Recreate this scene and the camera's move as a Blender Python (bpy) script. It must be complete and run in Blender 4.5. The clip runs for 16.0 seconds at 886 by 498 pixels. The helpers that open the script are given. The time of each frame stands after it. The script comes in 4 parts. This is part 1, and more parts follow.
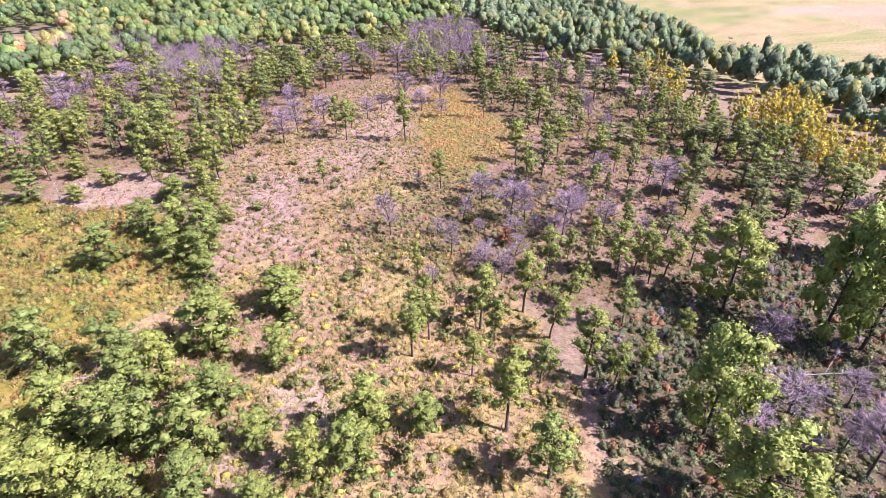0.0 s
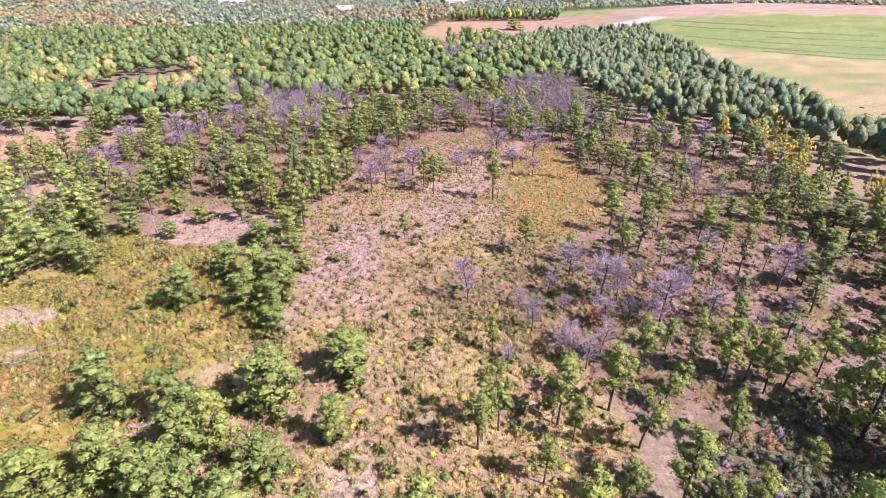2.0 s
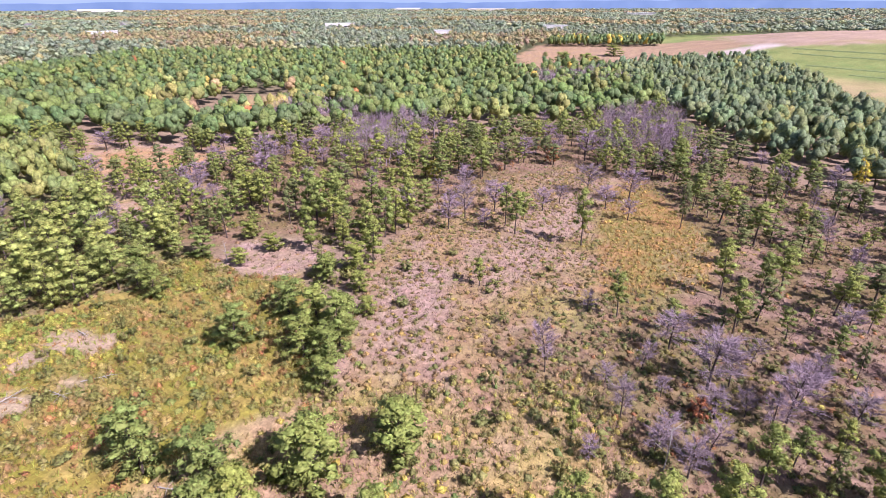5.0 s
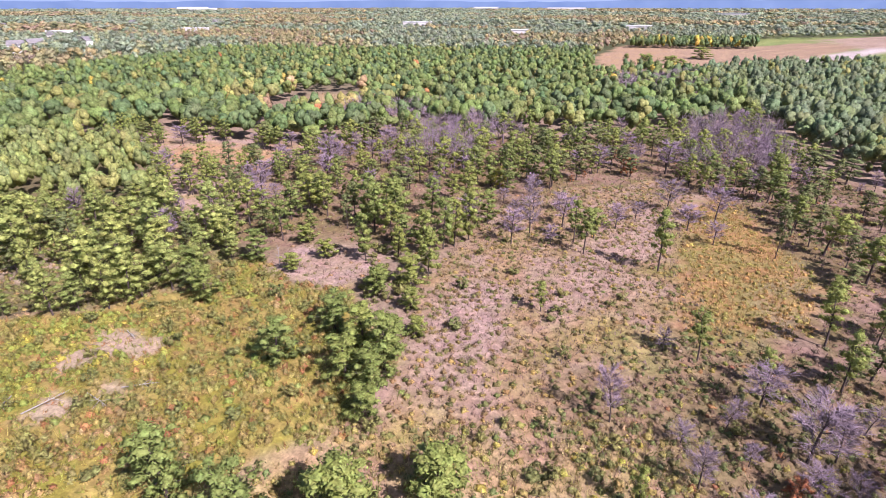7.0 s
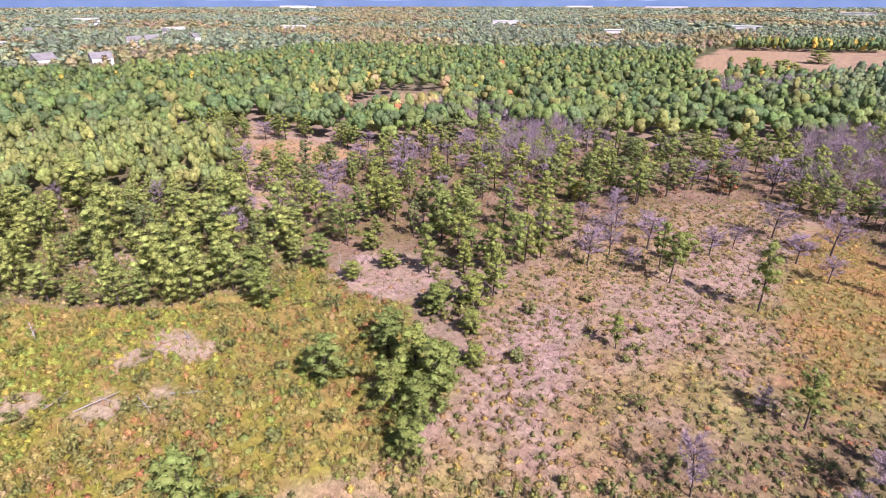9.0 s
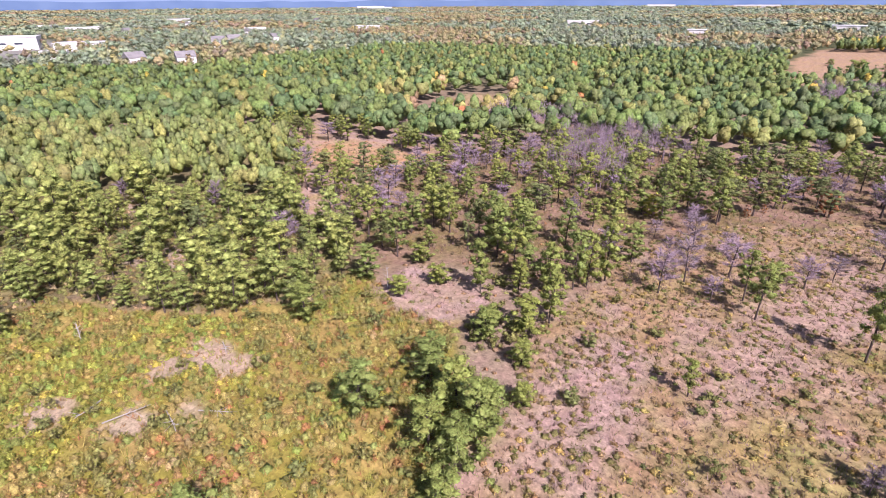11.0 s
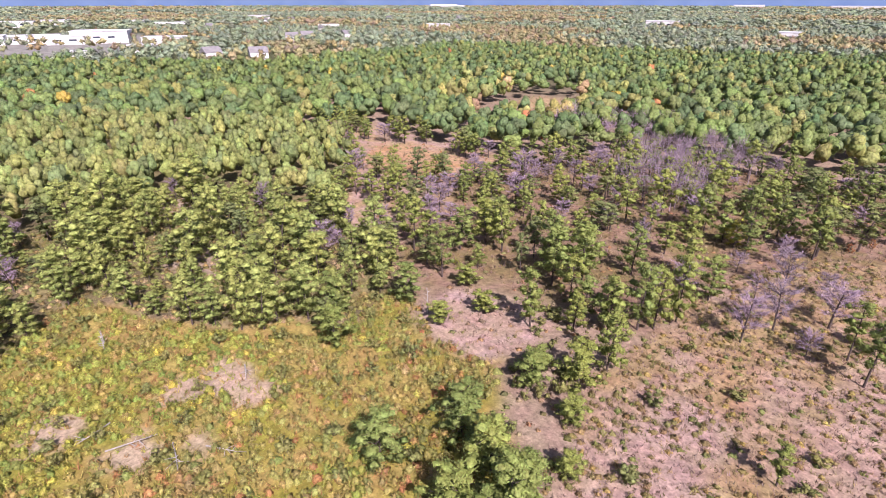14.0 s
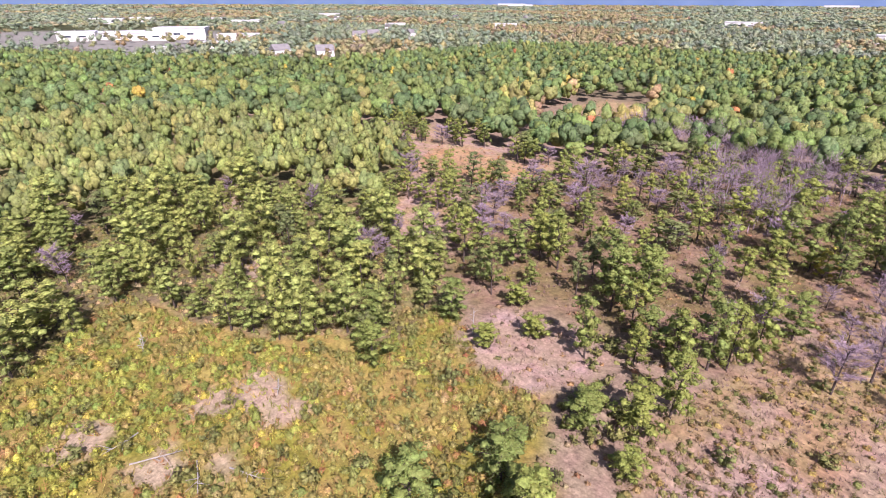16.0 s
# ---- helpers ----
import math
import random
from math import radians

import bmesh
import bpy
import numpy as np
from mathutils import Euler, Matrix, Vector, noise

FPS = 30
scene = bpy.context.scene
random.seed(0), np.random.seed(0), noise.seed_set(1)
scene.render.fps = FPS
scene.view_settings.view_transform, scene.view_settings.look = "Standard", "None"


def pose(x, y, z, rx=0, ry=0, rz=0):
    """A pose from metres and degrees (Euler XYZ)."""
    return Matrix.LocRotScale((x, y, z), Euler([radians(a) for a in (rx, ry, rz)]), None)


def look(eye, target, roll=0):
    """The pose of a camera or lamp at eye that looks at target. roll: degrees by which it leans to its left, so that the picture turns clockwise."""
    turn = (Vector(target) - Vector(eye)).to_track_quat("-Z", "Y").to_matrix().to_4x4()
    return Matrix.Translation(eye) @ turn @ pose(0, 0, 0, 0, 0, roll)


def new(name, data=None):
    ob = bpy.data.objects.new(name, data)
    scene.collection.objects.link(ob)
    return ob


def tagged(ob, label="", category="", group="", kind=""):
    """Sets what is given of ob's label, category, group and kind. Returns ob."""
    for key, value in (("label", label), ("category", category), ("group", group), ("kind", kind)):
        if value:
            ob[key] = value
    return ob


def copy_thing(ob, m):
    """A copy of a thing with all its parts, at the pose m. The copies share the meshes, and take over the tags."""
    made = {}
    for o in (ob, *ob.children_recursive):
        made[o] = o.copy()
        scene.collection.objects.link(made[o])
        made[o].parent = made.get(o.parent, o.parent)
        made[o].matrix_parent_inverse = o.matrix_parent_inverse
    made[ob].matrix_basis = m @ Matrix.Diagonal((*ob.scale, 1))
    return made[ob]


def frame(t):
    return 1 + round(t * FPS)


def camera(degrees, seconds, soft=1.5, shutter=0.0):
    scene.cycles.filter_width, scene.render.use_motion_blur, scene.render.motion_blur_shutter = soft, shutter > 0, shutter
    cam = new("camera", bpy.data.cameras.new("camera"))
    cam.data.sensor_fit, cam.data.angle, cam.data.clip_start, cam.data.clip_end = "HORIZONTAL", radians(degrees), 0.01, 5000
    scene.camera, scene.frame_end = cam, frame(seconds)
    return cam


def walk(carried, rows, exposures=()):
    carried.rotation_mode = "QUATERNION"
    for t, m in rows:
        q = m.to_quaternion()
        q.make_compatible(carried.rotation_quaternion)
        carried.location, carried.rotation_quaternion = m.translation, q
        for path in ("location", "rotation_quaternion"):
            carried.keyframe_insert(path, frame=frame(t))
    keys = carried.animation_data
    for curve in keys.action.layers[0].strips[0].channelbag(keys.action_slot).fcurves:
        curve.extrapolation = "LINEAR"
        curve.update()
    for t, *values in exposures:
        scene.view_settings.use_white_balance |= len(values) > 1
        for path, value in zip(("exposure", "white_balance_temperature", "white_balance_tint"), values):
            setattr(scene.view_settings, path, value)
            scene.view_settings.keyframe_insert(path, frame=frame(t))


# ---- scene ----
cam = camera(79.4, 16.0, 0.6)
# the flight: seconds, eye, yaw, pitch, lean
ROWS = [
    (0, 0.00, 0.00, 42.00, -10.65, -31.78, -0.66),
    (0.5, 0.32, 1.69, 42.01, -8.48, -31.45, -0.55),
    (1, 0.57, 3.31, 42.03, -5.63, -30.00, -0.40),
    (1.5, 0.67, 4.92, 42.09, -3.12, -28.38, -0.23),
    (2, 0.82, 6.48, 42.18, -0.83, -26.86, -0.14),
    (2.5, 0.91, 8.07, 42.26, 0.67, -25.46, -0.07),
    (3, 0.96, 9.68, 42.25, 2.03, -24.66, -0.08),
    (3.5, 1.00, 11.35, 42.21, 3.41, -24.68, -0.07),
    (4, 1.14, 13.05, 42.16, 5.09, -24.65, -0.08),
    (4.2, 1.18, 13.74, 42.14, 5.84, -24.61, -0.11),
    (6.3, 0.78, 21.18, 42.06, 13.69, -24.77, -0.04),
    (6.5, 0.72, 21.87, 42.05, 14.50, -24.74, 0.00),
    (7, 0.56, 23.63, 42.03, 16.36, -24.72, -0.00),
    (7.5, 0.38, 25.35, 42.01, 18.08, -24.73, 0.00),
    (8, 0.17, 27.05, 42.00, 20.02, -24.75, 0.02),
    (8.5, -0.06, 28.77, 42.03, 22.47, -24.79, 0.01),
    (9, -0.32, 30.52, 42.07, 25.31, -24.83, 0.00),
    (9.2, -0.47, 31.20, 42.06, 26.31, -24.88, 0.10),
    (11.3, -2.40, 38.28, 41.79, 33.46, -24.85, -0.29),
    (11.5, -2.60, 38.91, 41.78, 33.93, -24.89, -0.17),
    (12, -3.15, 40.46, 41.77, 35.26, -24.93, -0.20),
    (12.5, -3.81, 41.94, 41.76, 36.39, -24.98, -0.15),
    (13, -4.49, 43.35, 41.73, 37.57, -25.01, -0.10),
    (13.5, -5.17, 44.65, 41.69, 38.66, -24.98, -0.06),
    (14, -5.84, 45.81, 41.63, 39.70, -24.94, 0.01),
    (14.5, -6.53, 46.96, 41.57, 40.85, -24.88, 0.10),
    (15, -7.32, 48.11, 41.55, 42.22, -24.87, 0.16),
    (15.5, -8.15, 49.30, 41.55, 44.11, -24.94, 0.21),
    (16, -9.00, 50.58, 41.57, 46.23, -25.01, 0.17),
]
walk(cam, [(t, pose(x, y, z, 0, 0, yaw) @ pose(0, 0, 0, 90 + pitch) @ pose(0, 0, 0, 0, 0, lean)) for t, x, y, z, yaw, pitch, lean in ROWS],
     [(0, 1.46, 5700, 36), (4, 1.15, 5750, 34), (16, 1.02, 5950, 34)])
# BODY

# ---- light ----
SUN_AZ, SUN_EL = radians(119.0), radians(44.0)
world = bpy.data.worlds.new("sky")
scene.world = world
world.use_nodes = True
sky = world.node_tree.nodes.new("ShaderNodeTexSky")
sky.sky_type, sky.sun_disc, sky.sun_elevation, sky.sun_rotation = "NISHITA", False, SUN_EL, SUN_AZ
sky.dust_density, sky.altitude = 2.0, 100
world.node_tree.links.new(sky.outputs[0], world.node_tree.nodes["Background"].inputs[0])
world.node_tree.nodes["Background"].inputs[1].default_value = 0.06
sun = new("sun", bpy.data.lights.new("sun", "SUN"))
sun.data.energy, sun.data.angle, sun.data.color = 5.0, radians(0.6), (1.0, 0.93, 0.82)
sun.matrix_world = look((math.sin(SUN_AZ) * 90, math.cos(SUN_AZ) * 90, 90 * math.tan(SUN_EL)), (0, 0, 0))

# ---- materials ----


def node_material(name):
    m = bpy.data.materials.new(name)
    m.use_nodes = True
    return m, m.node_tree.nodes, m.node_tree.links, m.node_tree.nodes["Principled BSDF"]


def noise_node(nodes, links, scale, detail=3.0, space="Object"):
    co = nodes.new("ShaderNodeTexCoord")
    n = nodes.new("ShaderNodeTexNoise")
    n.inputs["Scale"].default_value, n.inputs["Detail"].default_value = scale, detail
    links.new(co.outputs[space], n.inputs["Vector"])
    return n.outputs["Fac"]


def ranged(nodes, links, value, low, high, a=0.3, b=0.7):
    r = nodes.new("ShaderNodeMapRange")
    for key, v in (("From Min", a), ("From Max", b), ("To Min", low), ("To Max", high)):
        r.inputs[key].default_value = v
    links.new(value, r.inputs["Value"])
    return r.outputs["Result"]


def mixed(nodes, links, kind, fac, a, b):
    x = nodes.new("ShaderNodeMix")
    x.data_type, x.blend_type = "RGBA", kind
    for sock, v in ((x.inputs[0], fac), (x.inputs[6], a), (x.inputs[7], b)):
        if isinstance(v, (int, float)):
            sock.default_value = v
        elif isinstance(v, tuple):
            sock.default_value = (*v, 1)
        else:
            links.new(v, sock)
    return x.outputs[2]


def leaf_material(name, color, other=None, through_light=0.3, rough=0.6, attribute=False, vary=0.3, relief=3.2):
    """Foliage: leaves differ one by one and plant by plant, and let some light through."""
    m, nodes, links, shader = node_material(name)
    if attribute:
        tint = nodes.new("ShaderNodeAttribute")
        tint.attribute_name = "tint"
        base = tint.outputs["Color"]
    else:
        info = nodes.new("ShaderNodeObjectInfo")
        base = mixed(nodes, links, "MIX", info.outputs["Random"], color, other or color)
    geo = nodes.new("ShaderNodeNewGeometry")
    value = ranged(nodes, links, geo.outputs["Random Per Island"], 1 - vary, 1 + vary, 0, 1)
    grain = ranged(nodes, links, noise_node(nodes, links, relief, 4), 0.55, 1.4)
    mul = nodes.new("ShaderNodeMath")
    mul.operation = "MULTIPLY"
    links.new(value, mul.inputs[0]), links.new(grain, mul.inputs[1])
    hsv = nodes.new("ShaderNodeHueSaturation")
    links.new(base, hsv.inputs["Color"]), links.new(mul.outputs[0], hsv.inputs["Value"])
    shift = ranged(nodes, links, geo.outputs["Random Per Island"], 0.485, 0.515, 0, 1)
    links.new(shift, hsv.inputs["Hue"])
    links.new(hsv.outputs[0], shader.inputs["Base Color"])
    shader.inputs["Roughness"].default_value = rough
    shader.inputs["Specular IOR Level"].default_value = 0.25
    bump = nodes.new("ShaderNodeBump")
    bump.inputs["Strength"].default_value, bump.inputs["Distance"].default_value = 0.8, 0.6 / relief
    links.new(noise_node(nodes, links, relief * 1.3, 4), bump.inputs["Height"])
    links.new(bump.outputs[0], shader.inputs["Normal"])
    glow = nodes.new("ShaderNodeBsdfTranslucent")
    links.new(hsv.outputs[0], glow.inputs["Color"])
    both = nodes.new("ShaderNodeMixShader")
    both.inputs[0].default_value = through_light
    links.new(shader.outputs[0], both.inputs[1]), links.new(glow.outputs[0], both.inputs[2])
    links.new(both.outputs[0], nodes["Material Output"].inputs["Surface"])
    return m


def plain_material(name, color, dark=0.7, scale=1.5, rough=0.8, metal=0.0):
    m, nodes, links, shader = node_material(name)
    fac = ranged(nodes, links, noise_node(nodes, links, scale, 5), 0, 1)
    links.new(mixed(nodes, links, "MIX", fac, tuple(c * dark for c in color), color), shader.inputs["Base Color"])
    shader.inputs["Roughness"].default_value, shader.inputs["Metallic"].default_value = rough, metal
    bump = nodes.new("ShaderNodeBump")
    bump.inputs["Strength"].default_value = 0.4
    links.new(noise_node(nodes, links, scale * 6, 4), bump.inputs["Height"])
    links.new(bump.outputs[0], shader.inputs["Normal"])
    return m


def ground_material():
    m, nodes, links, shader = node_material("soil_and_litter")
    tint = nodes.new("ShaderNodeAttribute")
    tint.attribute_name = "tint"
    fine = ranged(nodes, links, noise_node(nodes, links, 1.3, 6), 0.72, 1.28)
    small = ranged(nodes, links, noise_node(nodes, links, 4.0, 4), 0.8, 1.2)
    mul = nodes.new("ShaderNodeMath")
    mul.operation = "MULTIPLY"
    links.new(fine, mul.inputs[0]), links.new(small, mul.inputs[1])
    hsv = nodes.new("ShaderNodeHueSaturation")
    links.new(tint.outputs["Color"], hsv.inputs["Color"]), links.new(mul.outputs[0], hsv.inputs["Value"])
    links.new(ranged(nodes, links, noise_node(nodes, links, 0.35, 4), 0.485, 0.52), hsv.inputs["Hue"])
    links.new(hsv.outputs[0], shader.inputs["Base Color"])
    shader.inputs["Roughness"].default_value = 0.95
    shader.inputs["Specular IOR Level"].default_value = 0.1
    bump = nodes.new("ShaderNodeBump")
    bump.inputs["Strength"].default_value, bump.inputs["Distance"].default_value = 0.6, 0.25
    links.new(noise_node(nodes, links, 2.2, 6), bump.inputs["Height"])
    links.new(bump.outputs[0], shader.inputs["Normal"])
    return m


GROUND = ground_material()
NEEDLES = leaf_material("pine_needles", (0.30, 0.335, 0.075), (0.21, 0.265, 0.07), 0.33, vary=0.2)
NEEDLES_STAND = leaf_material("stand_pine_needles", (0.365, 0.395, 0.105), (0.27, 0.325, 0.09), 0.33, vary=0.2)
NEEDLES_DULL = leaf_material("dull_pine_needles", (0.22, 0.245, 0.08), (0.165, 0.20, 0.075), 0.33, vary=0.2)
OAK = leaf_material("oak_leaves", (0.24, 0.31, 0.07), (0.30, 0.33, 0.075), 0.25, vary=0.2)
ASPEN = leaf_material("aspen_leaves", (0.62, 0.48, 0.05), (0.42, 0.40, 0.08), 0.3, vary=0.2)
MIXED = leaf_material("mixed_leaves", (0, 0, 0), None, 0.2, attribute=True, vary=0.2, relief=5.0)
CANOPY = leaf_material("canopy_leaves", (0, 0, 0), None, 0.15, attribute=True, vary=0.12, relief=1.6)
AUTUMN = leaf_material("autumn_leaves", (0.42, 0.17, 0.08), (0.45, 0.24, 0.08), 0.3)
BUSH = leaf_material("bush_leaves", (0.25, 0.235, 0.07), (0.17, 0.19, 0.06), 0.2, relief=5.0)
LIME = leaf_material("yellow_bush_leaves", (0.40, 0.38, 0.06), (0.30, 0.34, 0.06), 0.3)
BARK = plain_material("pine_bark", (0.085, 0.06, 0.05), 0.5, 3.0, 0.95)
TWIGS = leaf_material("bare_twigs", (0.31, 0.23, 0.275), (0.21, 0.165, 0.185), 0.0, 0.9)
SILVER = plain_material("weathered_wood", (0.36, 0.33, 0.30), 0.6, 4.0, 0.9)
TURF = plain_material("ridge_turf", (0.15, 0.20, 0.065), 0.6, 0.3, 0.95)
WALLS = plain_material("pale_wall", (0.62, 0.60, 0.58), 0.9, 0.2, 0.7)
ROOF = plain_material("pale_roof", (0.55, 0.55, 0.56), 0.85, 0.1, 0.7)
SHINGLE = plain_material("grey_shingle", (0.20, 0.19, 0.19), 0.7, 0.5, 0.9)
GLASS = plain_material("dark_pane", (0.05, 0.06, 0.08), 0.8, 0.5, 0.15)


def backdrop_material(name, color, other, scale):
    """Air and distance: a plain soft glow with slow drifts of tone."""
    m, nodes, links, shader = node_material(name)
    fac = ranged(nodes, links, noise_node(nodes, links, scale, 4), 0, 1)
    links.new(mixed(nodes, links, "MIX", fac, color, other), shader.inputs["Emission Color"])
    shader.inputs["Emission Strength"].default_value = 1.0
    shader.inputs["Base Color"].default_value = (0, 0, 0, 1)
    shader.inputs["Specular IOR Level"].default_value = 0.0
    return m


# unlit backdrop: the hills' blue is air haze put into their emission colour
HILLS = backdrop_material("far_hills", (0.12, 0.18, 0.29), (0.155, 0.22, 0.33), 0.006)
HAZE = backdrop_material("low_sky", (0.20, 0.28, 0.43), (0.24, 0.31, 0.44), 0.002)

# ---- terrain ----


def smooth(v):
    v = np.clip(v, 0, 1)
    return v * v * (3 - 2 * v)


def patchy(x, y, size, seed=0):
    """Smooth random values from 0 to 1 over the plan, with patches of about that size."""
    x, y = np.asarray(x, float) / size + 31.7 * seed, np.asarray(y, float) / size + 17.3 * seed
    i, j = np.floor(x), np.floor(y)
    u, v = smooth(x - i), smooth(y - j)

    def corner(a, b):
        s = np.sin(a * 127.1 + b * 311.7 + seed * 74.7) * 43758.5453
        return s - np.floor(s)
    return (corner(i, j) * (1 - u) + corner(i + 1, j) * u) * (1 - v) + (corner(i, j + 1) * (1 - u) + corner(i + 1, j + 1) * u) * v


def mound(x, y):
    return smooth((300 - np.hypot(x - 400, (y - 600) * 0.9)) / 200)


def height(x, y):
    x, y = np.asarray(x, float), np.asarray(y, float)
    z = -3.0 * smooth((82 - y) / 36) * smooth((x + 45) / 28)
    near = smooth((600 - np.hypot(x, y)) / 300)
    z = z + near * (0.5 * (patchy(x, y, 14, 1) - 0.5) + 0.18 * (patchy(x, y, 3, 2) - 0.5))
    return z + 14 * mound(x, y) * (1 + 0.06 * patchy(x, y, 30, 4))


def inside(poly, x, y, soft=0.0):
    """Which points of the plan lie in the polygon; soft: an edge of that many metres."""
    x, y = np.asarray(x, float), np.asarray(y, float)
    into, far = np.zeros(x.shape, bool), np.full(x.shape, 1e9)
    for (ax, ay), (bx, by) in zip(poly, poly[1:] + poly[:1]):
        if ay != by:
            into ^= ((ay > y) != (by > y)) & (x < (bx - ax) * (y - ay) / (by - ay) + ax)
        t = np.clip(((x - ax) * (bx - ax) + (y - ay) * (by - ay)) / ((bx - ax) ** 2 + (by - ay) ** 2), 0, 1)
        far = np.minimum(far, np.hypot(x - ax - t * (bx - ax), y - ay - t * (by - ay)))
    if not soft:
        return into
    return smooth(0.5 + np.where(into, far, -far) / soft)


CLEARING = [(-20, 66), (-25, 92), (-24, 110), (-21, 135), (-9, 153), (17, 166), (24, 158), (17, 112), (13, 89), (3, 80), (-1, 72), (-10, 67)]
GOLD = [(14, 97), (20, 143), (32, 160), (36, 134), (39, 120), (32, 97), (24, 94)]
SAND = [(-54, 100), (-52, 107), (-42, 107), (-33, 99), (-34, 95), (-37, 90), (-45, 93)]
SPARSE = [(-97, 108), (-106, 125), (-128, 150), (-165, 158), (-150, 178), (-122, 180), (-90, 174), (-80, 140), (-80, 126), (-74, 110)]
STAND = [(-80, 46), (-87, 56), (-95, 66), (-84, 69), (-67, 76), (-58, 85), (-60, 98), (-66, 107), (-84, 111), (-105, 125), (-128, 150), (-160, 158), (-222, 114), (-240, 66), (-215, 35), (-110, 30)]
BARE = [(-91, 113), (-95, 122), (-85, 124), (-79, 116)]
ORANGE = [(-127, 150), (-134, 163), (-118, 170), (-92, 163), (-86, 150), (-97, 141)]
OPENING = [(-141, 280), (-121, 284), (-104, 251), (-100, 222), (-122, 206), (-140, 222)]
GLADE = [(-133, 247), (-141, 273), (-121, 280), (-112, 251)]
SHRUBLAND = [(-21, 64), (-24, 74), (-33, 84), (-34, 92), (-46, 92), (-58, 100), (-62, 92), (-56, 84), (-67, 75), (-84, 68), (-95, 65), (-80, 46), (-110, 28), (-60, 25), (-38, 30), (-36, 50), (-28, 60)]
YARD = [(-38, 30), (-36, 50), (-26, 60), (-20, 66), (-1, 72), (10, 74), (22, 50), (23, 39), (18, 24), (-20, 20)]
THICKET = [(25.5, 43), (22.3, 33), (17, 15), (70, 15), (78, 55), (62, 62), (34, 52)]
BELT = [(17, 112), (14, 92), (3, 80), (0, 72), (22, 50), (34, 52), (62, 62), (85, 60), (84, 118), (78, 150), (60, 185), (24, 160), (36, 134), (39, 120), (32, 95), (24, 94)]
MIDWOOD = [(-74, 110), (-58, 104), (-50, 110), (-28, 108), (-23, 118), (-22, 130), (-15, 144), (0, 152), (20, 157), (34, 152), (60, 186), (56, 246), (24, 222), (-28, 206), (-62, 202), (-88, 170), (-82, 140), (-80, 126)]
MEADOW = [(108, 160), (132, 212), (130, 270), (150, 330), (170, 471), (420, 520), (420, 60), (150, 100), (125, 118)]
CONIFERS = [(53, 388), (94, 444), (170, 471), (150, 330), (130, 270), (132, 212), (116, 165), (138, 125), (165, 98), (118, 60), (107, 72), (107, 112), (102, 152), (81, 158), (64, 190), (60, 250)]
FIELD = [(-4, 350), (-12, 535), (20, 691), (170, 690), (160, 520), (96, 446), (52, 392)]
PATH_WAY = [(23.8, 42), (25.0, 42), (21.8, 33), (18.8, 25), (15.6, 12), (14.2, 12), (17.6, 25), (20.6, 33)]
BARE_TOP = [(206, 556), (250, 528), (314, 500), (430, 460), (620, 450), (620, 800), (230, 780), (196, 620)]
RAMP = [(120, 478), (150, 498), (190, 530), (222, 560), (214, 574), (180, 556), (140, 522), (114, 494)]
MALL = [(-470, 150), (-540, 250), (-640, 345), (-900, 400), (-1000, 150), (-700, 90)]


